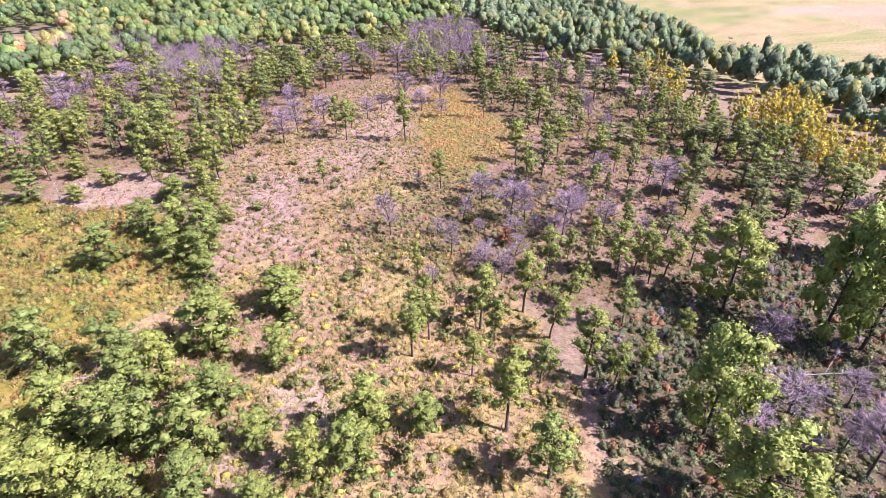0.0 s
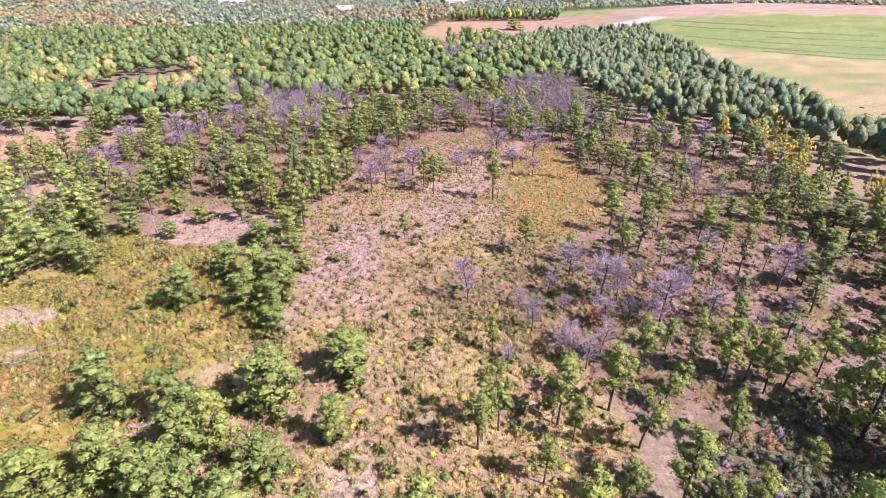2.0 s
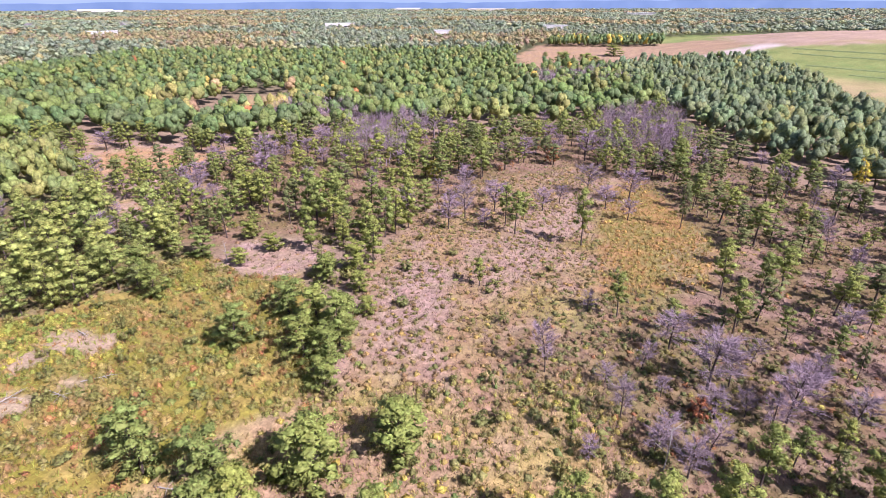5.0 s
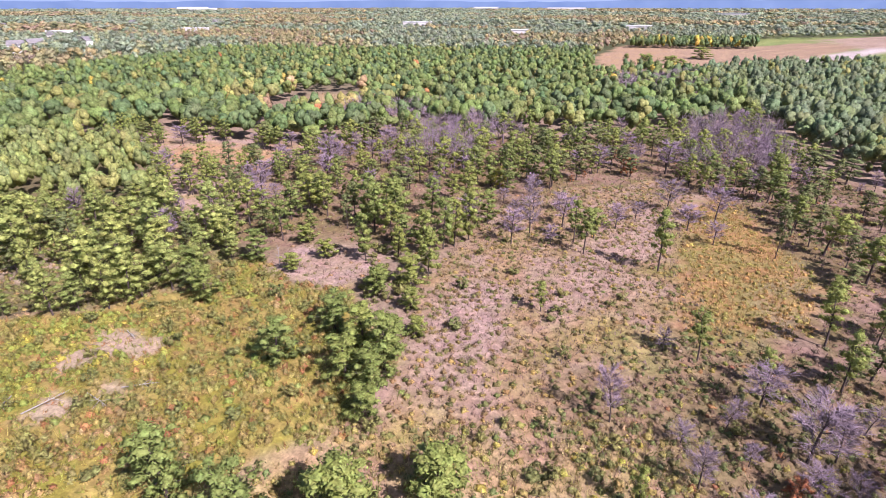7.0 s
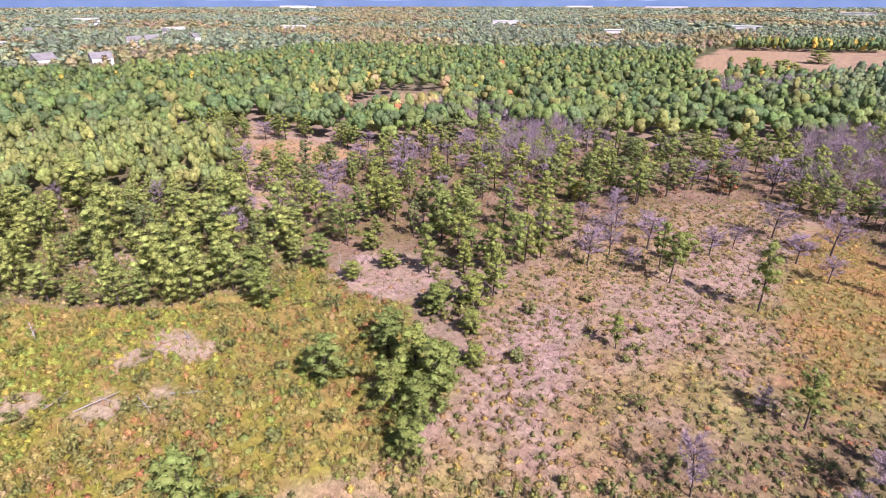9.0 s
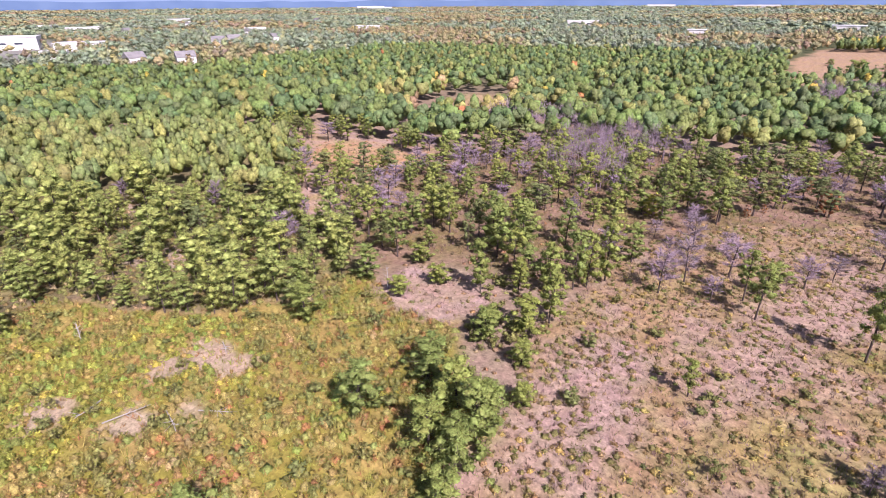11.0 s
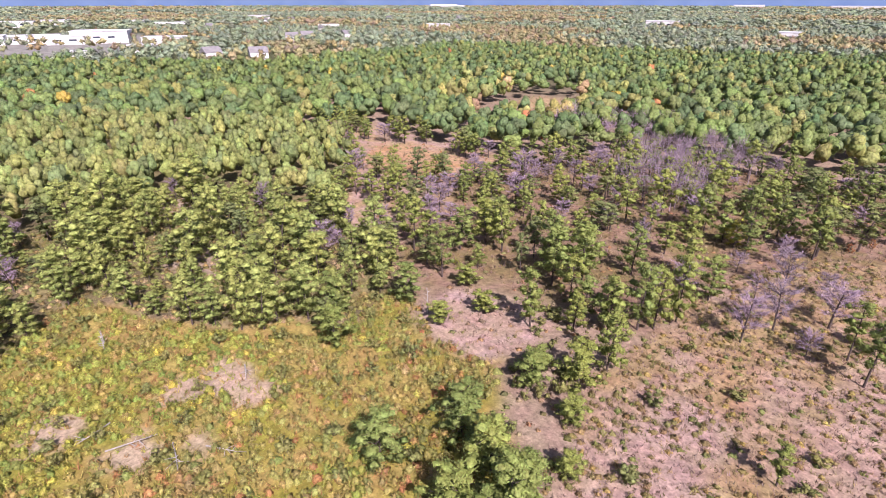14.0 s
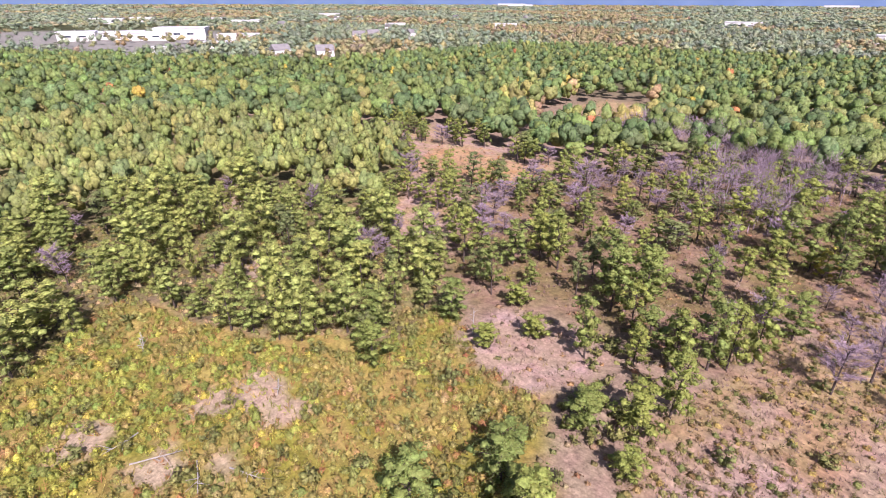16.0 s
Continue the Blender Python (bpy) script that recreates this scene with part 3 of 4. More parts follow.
def planted(kinds, places, seed, radius, base=2.1):
    """Sets trees out: places are x, y, height and, where given, the crown's radius."""
    rng = np.random.default_rng(seed)
    for i, (x, y, h, *r) in enumerate(places):
        r = r[0] if r else radius * h * rng.uniform(0.85, 1.2)
        m = pose(x, y, float(height(x, y)) - 0.1, 0, 0, rng.uniform(0, 360)) @ Matrix.Diagonal((r / base, r / base, h / 10, 1))
        kind = kinds[int(rng.integers(len(kinds)))]
        if kind.get("used"):
            made = copy_thing(kind, m)
            del made["used"]
        else:
            kind["used"] = 1
            kind.matrix_basis = m


def scattered(poly, step, seed, without=(), jitter=0.9):
    """Places for plants at about that spacing inside a polygon."""
    rng = np.random.default_rng(seed)
    xs, ys = [p[0] for p in poly], [p[1] for p in poly]
    gx, gy = np.meshgrid(np.arange(min(xs), max(xs), step, float), np.arange(min(ys), max(ys), step, float))
    gx[1::2] += step / 2
    x = gx.ravel() + rng.uniform(-0.5, 0.5, gx.size) * step * jitter
    y = gy.ravel() + rng.uniform(-0.5, 0.5, gy.size) * step * jitter
    keep = inside(poly, x, y)
    for p in without:
        keep &= ~inside(p, x, y)
    return x[keep], y[keep]


PINES = [pine("tall_pine", 11 + i) for i in range(5)]
DULL_PINES = [pine("scrub_pine", 31 + i, 0.1, True, 0.75) for i in range(4)]
BUSHY = [pine("bushy_pine", 51 + i, 0.85, False, 1.1, 2.7) for i in range(5)]
FULL_PINES = [pine("stand_pine", 61 + i, 0.5, False, 1.0, 3.0) for i in range(5)]
EDGES = [pine("edge_pine", 161 + i, 0.5, False, 0.95, 3.0) for i in range(4)]
WOOD_PINES = [pine("wood_pine", 66 + i, 0.45, False, 0.62, 3.0) for i in range(4)]
OAKS = [oak(71 + i) for i in range(3)]
ASPENS = [aspen(81 + i) for i in range(3)]
BARES = [bare_tree(91 + i) for i in range(5)]
RUSTY = [oak(101 + i, AUTUMN, "autumn_tree", "small tree with orange-red autumn leaves", 0.4) for i in range(2)]
LIMES = [oak(105 + i, LIME, "yellow_tree", "small tree with yellow-green leaves", 0.4) for i in range(2)]

FRONT_BUSHY = [
    (-34.9, 51.1, 9.6, 3.0), (-27.1, 51.6, 8.3, 2.8), (-22.0, 46.9, 9.4, 2.6), (-24.7, 45.5, 8.9, 3.0), (-29.5, 41.4, 9.6, 2.9),
    (-25.0, 39.7, 9.3, 2.9), (-21.1, 39.2, 10.8, 2.9), (-17.4, 38.0, 9.4, 2.5), (-16.2, 44.3, 7.1, 2.3), (-34.3, 39.8, 7.6, 2.6),
    (-30.5, 34.8, 8.7, 3.0), (-26.3, 33.8, 7.7, 2.7), (-23.0, 33.4, 7.1, 2.4), (-17.0, 33.0, 7.1, 2.3), (-10.8, 31.2, 5.2, 1.6),
    (-6.3, 33.2, 7.5, 2.0), (-11.8, 38.2, 6.1, 1.9), (-1.1, 37.4, 9.1, 2.3), (-2.3, 34.1, 7.0, 2.1), (5.0, 36.9, 6.5, 1.9),
    (-18.2, 53.5, 9.8, 3.9), (-10.5, 48.8, 8.8, 2.1), (-10.3, 59.0, 7.2, 3.4)]
FRONT_PINES = [
    (5.1, 48.0, 9.7), (7.6, 50.5, 9.5), (14.4, 51.3, 10.4), (15.6, 48.9, 6.6), (20.8, 53.3, 9.8), (22.4, 47.6, 7.9), (11.4, 43.4, 7.2),
    (18.6, 40.6, 6.7), (13.0, 35.1, 10.3), (15.4, 29.1, 8.9, 3.0), (24.0, 40.4, 10.2, 2.9), (32.2, 47.8, 8.0), (26.3, 38.1, 7.5), (30.7, 39.9, 6.0),
    (29.6, 55.2, 4.7), (38.6, 57.2, 8.4), (43.1, 56.4, 7.5), (48.2, 58.0, 8.6), (38.2, 43.3, 5.3), (40.8, 39.7, 6.8), (73.5, 54.8, 9.1, 3.6)]
BROAD = [(47.5, 48.8, 13.0, 5.0), (32.5, 30.6, 10.1, 4.0), (55.3, 40.8, 13.2, 4.4), (58.5, 38.0, 13.1, 4.6), (30.4, 21.3, 9.1, 4.4)]
BARE_FRONT = [(46.7, 40.0, 6.5), (43.1, 31.5, 7.3, 2.6), (49.8, 30.9, 5.0), (37.3, 29.6, 5.7), (44.1, 23.0, 8.5), (44.6, 26.1, 5.6), (50.8, 27.6, 4.9), (41.4, 26.7, 3.3)]
BELT_PINES = [
    (32.8, 95.0, 9.0), (39.0, 96.1, 8.3), (43.9, 105.4, 4.5), (50.1, 100.2, 5.9), (44.2, 90.8, 3.5), (38.2, 84.4, 5.2), (42.3, 80.3, 5.5),
    (58.4, 93.9, 8.5), (50.3, 87.9, 6.3), (48.7, 79.5, 8.9), (53.8, 81.3, 5.5), (43.1, 69.2, 7.4), (34.9, 63.0, 9.0), (30.6, 62.3, 5.6),
    (8.1, 62.6, 9.9, 1.5), (0.3, 116.6, 9.6, 2.4), (1.8, 124.5, 10.6, 2.6), (-1.8, 121.5, 9.0, 2.2), (13.0, 112.8, 12.1, 2.5),  (-4.8, 94.0, 8.6, 1.9), (16.2, 87.5, 7.8, 1.5), (39.2, 136.1, 8.9),
    (33.9, 124.6, 10.7), (62.2, 113.4, 8.1), (68.2, 121.1, 6.1), (71.7, 115.6, 7.1), (68.7, 105.2, 6.6), (35.9, 56.9, 9.7, 2.6), (40.0, 55.3, 8.2), (27.3, 53.6, 7.8, 2.6)]
BELT_BARE = [
    (21.8, 79.7, 8.8), (5.4, 73.0, 7.0), (12.7, 71.9, 6.1), (13.9, 66.8, 7.6), (19.1, 70.8, 4.3), (24.9, 72.8, 8.6), (27.6, 73.6, 8.2),
    (31.6, 78.1, 5.4), (30.1, 67.1, 8.3), (32.1, 68.2, 8.4), (16.7, 61.9, 7.3), (19.7, 59.8, 7.2), (9.8, 60.3, 5.2), (24.2, 67.6, 7.6),
    (27.8, 68.5, 5.5), (17.7, 75.5, 5.6), (37.7, 73.8, 6.9), (45.7, 85.1, 5.7), (18.2, 64.0, 7.0), (22.0, 62.0, 7.0), (34.5, 71.0, 7.0)]
CLEARING_BARE = [(-13.3, 117.3, 8), (-10.5, 122.8, 8.5), (-6, 119, 8), (-4.6, 128.9, 7.5), (-14.5, 131, 7), (-11.6, 136.8, 8), (-6, 138, 8.5), (6, 131, 8), (10, 137, 7.5), (20, 134, 8), (17, 145, 8), (24, 128, 7), (26, 140, 8.5), (12, 88.5, 6.5)]
EDGE_BUSHY = [
    (-36.0, 72.3, 7.2, 2.4), (-31.8, 80.0, 6.7, 2.6), (-26.6, 78.1, 8.8, 2.8), (-22.1, 74.5, 9.0, 2.7), (-26.1, 71.6, 6.7, 2.6), (-22.3, 70.8, 6.6, 2.3),
    (-22.2, 66.9, 5.4, 2.1), (-21.8, 77.1, 7.0, 2.2), (-31.2, 95.0, 4.6, 2.0), (-23.8, 89.3, 4.2, 1.6), (-20.6, 82.3, 3.6, 1.4), (-25.9, 95.1, 6.6, 2.4), (-30.1, 91.4, 5.5, 2.2),
    (-50.8, 106.6, 4.8, 1.9), (-43.8, 101.7, 4.6, 1.8), (-55.7, 96.9, 6.2, 2.2), (-47.4, 95.2, 4.4, 1.8), (-55.1, 82.5, 6.7, 2.1), (-60.4, 87.0, 7.6, 2.3)]
EDGE_PINES = [
    (-36.9, 102.3, 9.1, 2.2), (-24.5, 100.1, 8.6, 2.2), (-25.2, 111.6, 10.2, 2.6), (-23.5, 113.3, 10.9, 2.4), (-21.7, 117.2, 10.3, 2.3), (-43.9, 119.7, 10.3), (-38.2, 122.0, 9.1),
    (-52.1, 130.4, 8.3), (-45.3, 133.1, 6.4), (-57.7, 125.9, 8.1), (-60.5, 116.6, 9.6), (-75.6, 137.2, 5.9), (-31.8, 105.3, 7.0), (-28.1, 108.4, 8.3), (-53.3, 112.3, 5.0),
    (-40.6, 115.0, 11.2), (-37.2, 118.7, 10.3), (-32.0, 108.8, 6.7), (-19.9, 126.4, 7.2), (-32.2, 126.7, 10.3), (-30.8, 138.6, 6.1), (-24.3, 151.2, 8.3), (-29.0, 146.3, 7.3), (-58.4, 121.5, 8.6)]
STAND_FRONT = [
    (-88.4, 56.5, 5.5), (-97.0, 63.2, 7.8), (-96.9, 67.0, 7.9), (-91.9, 68.6, 9.0), (-85.8, 69.0, 9.0), (-81.1, 70.5, 7.0), (-74.2, 72.5, 9.3), (-71.4, 74.5, 8.2),
    (-67.5, 76.2, 9.6), (-65.1, 78.2, 9.0), (-65.5, 80.6, 10.4), (-87.7, 51.2, 7.5), (-82.7, 48.8, 7.5), (-91.3, 53.4, 8.0), (-67.0, 85.3, 8.3), (-63.9, 93.3, 8.5)]

planted(BUSHY, FRONT_BUSHY, 1, 0.3, 2.45)
planted(PINES, FRONT_PINES, 2, 0.22)
planted(OAKS, BROAD, 3, 0.4, 4.3)
planted(BARES, BARE_FRONT, 4, 0.34, 2.2)
planted(PINES + DULL_PINES[:1], BELT_PINES, 5, 0.20)
planted(BARES, BELT_BARE, 6, 0.26, 2.2)
planted(BARES, CLEARING_BARE, 12, 0.27, 2.2)
planted(BUSHY, EDGE_BUSHY, 7, 0.3, 2.5)
planted(EDGES, EDGE_PINES, 8, 0.30, 2.45)
planted(FULL_PINES, STAND_FRONT, 9, 0.33, 3.0)
planted(RUSTY, [(22.5, 67.5, 3.2, 1.5), (-2, 166, 6, 2.0), (9, 170, 5.5, 2.4), (-5, 161, 3.5, 1.5), (-104, 163, 6.5, 2.2), (6, 186, 5, 2.2), (37, 192, 5, 2.4), (-91, 200, 6, 2.5), (17.3, 47.1, 1.8, 1.3)], 10, 0.4, 4.3)
planted(LIMES, [(24.6, 67.8, 3.0, 1.2), (-22, 150, 5.5, 2.3), (-24, 153, 5, 2.0), (27, 38.5, 5.5, 1.4), (-58, 189, 5, 2.5), (-57, 111, 2.2, 1.4), (-55, 112, 2.0, 1.4), (-59, 109, 1.8, 1.2)], 11, 0.4, 4.3)


def fill(poly, step, seed, mix, low, high, without=(), clear=()):
    """Fills a wood with trees of several kinds: mix holds kinds, share, crown ratio and the kind's own radius."""
    rng = np.random.default_rng(seed + 500)
    x, y = scattered(poly, step, seed, without)
    sets = [[] for _ in mix]
    edge = np.cumsum([m[1] for m in mix])
    for a, b in zip(x, y):
        if any((a - p[0]) ** 2 + (b - p[1]) ** 2 < 15 for p in clear):
            continue
        k = int(np.searchsorted(edge, rng.uniform(0, 1)))
        if k < len(mix):
            sets[k].append((a, b, rng.uniform(low, high)))
    for i, (kinds, _, ratio, base) in enumerate(mix):
        planted(kinds, sets[i], seed + i, ratio, base)


NEAR_STAND = [(-80, 46), (-87, 56), (-95, 66), (-84, 69), (-67, 76), (-58, 85), (-60, 98), (-66, 107), (-84, 111), (-97, 112), (-130, 100), (-130, 40), (-110, 30)]
fill(NEAR_STAND, 4.9, 21, [(FULL_PINES, 0.80, 0.30, 3.0), (DULL_PINES, 0.12, 0.28, 2.1), (BARES, 0.05, 0.25, 2.2)], 5.5, 11.0, (BARE,), STAND_FRONT)
fill(MIDWOOD, 5.9, 22, [(WOOD_PINES, 0.44, 0.31, 3.0), (DULL_PINES, 0.28, 0.28, 2.1), (BARES, 0.24, 0.26, 2.2)], 6.0, 10.5, (CLEARING, GOLD), EDGE_PINES)
fill(SPARSE, 5.4, 27, [(WOOD_PINES, 0.52, 0.32, 3.0), (DULL_PINES, 0.16, 0.29, 2.1), (BARES, 0.2, 0.3, 2.2)], 6.0, 9.5, (ORANGE, BARE), EDGE_PINES)
fill([(34, 98), (41, 122), (38, 136), (26, 160), (60, 185), (78, 150), (84, 118), (80, 84), (56, 74), (46, 92)], 5.8, 23,
     [(PINES, 0.34, 0.26, 2.1), (DULL_PINES, 0.38, 0.27, 2.1), (BARES, 0.16, 0.22, 2.2)], 6.0, 10.0, (), BELT_PINES)
fill([(12, 60), (8, 70), (16, 82), (32, 92), (46, 92), (56, 74), (40, 58), (24, 52)], 4.6, 28,
     [(PINES, 0.18, 0.21, 2.1), (DULL_PINES, 0.24, 0.2, 2.1), (BARES, 0.42, 0.25, 2.2)], 5.5, 9.5, (), BELT_PINES + BELT_BARE)
fill([(56, 60), (84, 60), (80, 84), (56, 74), (44, 62)], 5.5, 24, [(DULL_PINES, 0.6, 0.26, 2.1), (BARES, 0.2, 0.25, 2.2)], 6.0, 9.0)
fill([(83, 70), (98, 74), (106, 108), (88, 112), (84, 94)], 3.2, 25, [(ASPENS, 0.95, 0.19, 1.9)], 7, 10)
fill([(80, 118), (92, 118), (100, 160), (82, 158)], 3.8, 26, [(ASPENS, 0.6, 0.19, 1.9), (DULL_PINES, 0.3, 0.25, 2.1)], 7, 10)
fill([(72, 112), (86, 116), (92, 66), (120, 62), (112, 46), (80, 60), (66, 84)], 4.4, 29, [(WOOD_PINES, 0.42, 0.30, 3.0), (DULL_PINES, 0.25, 0.28, 2.1)], 6.0, 9.5)


def canopy(name, x, y, tall, wide, colors, each, size, label, seed, lobes=6, low=0.35):
    """A far wood as one mesh: every crown is a heap of leaf masses with tufts standing out."""
    rng = np.random.default_rng(seed)
    n = len(x)
    base = height(x, y)
    half = (tall * (1 - low) / 2)[:, None]
    heart = np.stack([x, y, base + tall * low + half[:, 0]], 1)
    span = np.stack([wide, wide, half[:, 0]], 1)
    mid = ball(n * lobes, rng, 0.55).reshape(n, lobes, 3) * rng.uniform(0.4, 0.66, (n, lobes, 1))
    mid[:, 0] = rng.normal(0, 0.12, (n, 3)) * (1, 1, 0)
    grow = rng.uniform(0.34, 0.56, (n, lobes)) if lobes > 1 else rng.uniform(0.8, 1.05, (n, 1))
    grow[:, 0] *= 1.3 if lobes > 1 else 1
    c = (heart[:, None] + mid * span[:, None]).reshape(-1, 3)
    mass = (0.76 * span[:, None] * grow[..., None]).reshape(-1, 3)
    pick = np.arange(each) % lobes
    d = ball(n * each, rng, 0.6).reshape(n, each, 3)
    place = heart[:, None] + (mid[:, pick] + d * (grow[:, pick] * rng.uniform(0.68, 1.16, (n, each)))[..., None]) * span[:, None]
    leaf = leaves(place.reshape(-1, 3), (d + rng.normal(0, 0.4, d.shape)).reshape(-1, 3), size, rng)
    bend = (d + 0.6 * mid[:, pick] + rng.normal(0, 0.28, d.shape)).reshape(-1, 3)
    lobe_tint = np.repeat(colors, lobes, 0) * rng.uniform(0.9, 1.1, (n * lobes, 1))
    me = foliage(name, c, mass, rng, leaf, bend, mid.reshape(-1, 3), lobe_tint, np.repeat(colors, each, 0), 0.25, lobes < 3)
    me.materials.append(CANOPY)
    return tagged(new(name, me), label, "woodland", kind="stuff")


def bare_wood(name, x, y, tall, wide, seed, label):
    rng = np.random.default_rng(seed)
    n, each = len(x), 130
    z = height(x, y)
    d = ball(n * each, rng, 0.3)
    size = np.stack([wide, wide, tall * 0.33], 1).repeat(each, 0)
    start = np.stack([x, y, z + tall * 0.62], 1).repeat(each, 0) + d * size * rng.uniform(0.15, 0.95, (n * each, 1))
    tip = start + (d + rng.normal(0, 0.5, d.shape) + np.array((0, 0, 0.6))) * rng.uniform(0.5, 1.1, (n * each, 1))
    side = np.cross(tip - start, rng.normal(size=start.shape))
    side *= 0.05 / (np.linalg.norm(side, axis=1, keepdims=True) + 1e-9)
    stem = np.stack([x, y, z], 1)
    post = np.stack([stem + (-0.09, 0, 0), stem + (0.09, 0.05, 0), stem + np.stack([0 * x, 0 * x, tall], 1)], 1).reshape(-1, 3)
    me = faces(name, np.concatenate([np.stack([start - side, start + side, tip], 1).reshape(-1, 3), post]), 3)
    me.materials.append(TWIGS)
    return tagged(new(name, me), label, "woodland", kind="stuff")


def palette(rng, n, choices):
    """Colours for n plants from (share, colour) pairs."""
    p = np.array([c[0] for c in choices])
    k = rng.choice(len(choices), n, p=p / p.sum())
    return np.array([c[1] for c in choices])[k] * rng.uniform(0.8, 1.2, (n, 1)) * rng.uniform(0.93, 1.07, (n, 3))


GREEN, DEEP, OLIVE = (0.145, 0.195, 0.055), (0.105, 0.155, 0.058), (0.215, 0.225, 0.065)
YELLOW, RUST, TAN = (0.42, 0.33, 0.06), (0.36, 0.15, 0.06), (0.34, 0.25, 0.13)

rng = np.random.default_rng(40)
x, y = scattered(STAND, 4.7, 41, (NEAR_STAND, BARE, ORANGE))
n = len(x)
canopy("pine_wood", x, y, rng.uniform(7, 10.5, n), rng.uniform(1.9, 2.9, n), palette(rng, n, [(6, (0.19, 0.22, 0.065)), (2, (0.15, 0.19, 0.065)), (1.5, (0.23, 0.24, 0.07))]), 170, 0.22,
       "dense stand of green pines", 42, 8, low=0.2)
x, y = scattered(CONIFERS, 5.2, 43)
n = len(x)
canopy("conifer_wood", x, y, rng.uniform(8, 12.5, n), rng.uniform(2.6, 3.9, n), palette(rng, n, [(6, (0.13, 0.175, 0.085)), (3, (0.16, 0.20, 0.08)), (0.5, OLIVE)]), 130, 0.27,
       "dark green conifer wood", 44, 6, low=0.15)
BROADWOOD = [(-240, 66), (-222, 114), (-160, 160), (-152, 176), (-122, 178), (-96, 168), (-88, 176), (-62, 206), (-28, 210), (24, 226), (58, 252), (62, 300), (52, 388), (-4, 352), (-14, 540), (-330, 460), (-330, 250), (-530, 120), (-500, 20), (-260, 30)]
x, y = scattered(BROADWOOD, 6.3, 45, (OPENING, ORANGE))
n = len(x)
glow = patchy(x, y, 45, 12)
col = palette(rng, n, [(6, GREEN), (4, DEEP), (1.2, OLIVE), (0.04, YELLOW), (0.04, RUST)])
near_glade = (np.hypot(x + 125, y - 235) < 38) & (rng.uniform(0, 1, n) < 0.6)
col[near_glade] = palette(rng, int(near_glade.sum()), [(2, OLIVE), (2, (0.32, 0.30, 0.09)), (1, TAN)])
tall, wide = rng.uniform(7, 12, n), rng.uniform(2.9, 4.6, n)
for name, pick, each, size, lobes in (("broadleaf_wood", np.hypot(x, y) < 310, 240, 0.25, 9), ("broadleaf_wood_beyond", np.hypot(x, y) >= 310, 56, 0.42, 3)):
    canopy(name, x[pick], y[pick], tall[pick], wide[pick], col[pick], each, size, "wide green deciduous wood with a few autumn crowns", 46, lobes, low=0.2)
for seed, poly in ((47, [(22, 168), (26, 226), (58, 250), (52, 176)]), (48, [(-52, 160), (-62, 200), (-44, 220), (-26, 204), (-34, 160)]),
                   (49, [(-96, 205), (-100, 230), (-60, 236), (-56, 208)]), (50, [(8, 300), (4, 345), (50, 385), (58, 320)])):
    x, y = scattered(poly, 4.6, seed)
    n = len(x)
    bare_wood("bare_wood", x, y, rng.uniform(7, 10, n), rng.uniform(1.8, 2.8, n), seed, "leafless lilac-grey wood")


def far_woods():
    """Woods from half a kilometre to the hills, with autumn patches, thinning out in the town and the fields; distance
    haze is put into the crown colours.
    """
    rng = np.random.default_rng(60)
    for name, near, far, step, each, wide, tall, lobes in (("far_wood", 430, 1000, 12.5, 40, 6.6, 11, 2), ("farther_wood", 1000, 2200, 25, 16, 13, 12, 2), ("farthest_wood", 2200, 4650, 58, 10, 30, 14, 2)):
        box = [(-far, -0.15 * far), (far, -0.15 * far), (far, far), (-far, far)]
        x, y = scattered(box, step, int(near))
        d, side = np.hypot(x, y), np.degrees(np.arctan2(-x, y))
        keep = (d > near) & (d < far) & (side > -60) & (side < 98)
        keep &= ~inside(FIELD, x, y) & ~inside(MEADOW, x, y) & ~inside(BROADWOOD, x, y) & ~inside(CONIFERS, x, y) & (mound(x, y) < 0.01)
        town = inside(MALL, x, y, 20)
        keep &= rng.uniform(0, 1, len(x)) > 0.85 * town
        keep &= ~((np.hypot(x - 170, y - 560) < 110) & (near < 1000))
        x, y = x[keep], y[keep]
        n = len(x)
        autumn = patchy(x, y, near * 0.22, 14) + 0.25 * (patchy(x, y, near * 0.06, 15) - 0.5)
        # paler, bluer base colours than the near woods: air haze painted in
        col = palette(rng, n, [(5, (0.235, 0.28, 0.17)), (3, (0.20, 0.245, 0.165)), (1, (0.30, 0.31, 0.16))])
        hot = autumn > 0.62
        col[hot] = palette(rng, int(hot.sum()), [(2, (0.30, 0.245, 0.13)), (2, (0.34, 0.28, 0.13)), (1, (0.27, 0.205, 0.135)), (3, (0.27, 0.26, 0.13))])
        canopy(name, x, y, tall * rng.uniform(0.7, 1.15, n), wide * rng.uniform(0.7, 1.2, n), col, each, step * 0.07, "distant woods, green and autumn crowns with haze painted into their colour", int(near) + 1, lobes, low=0.1)


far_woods()


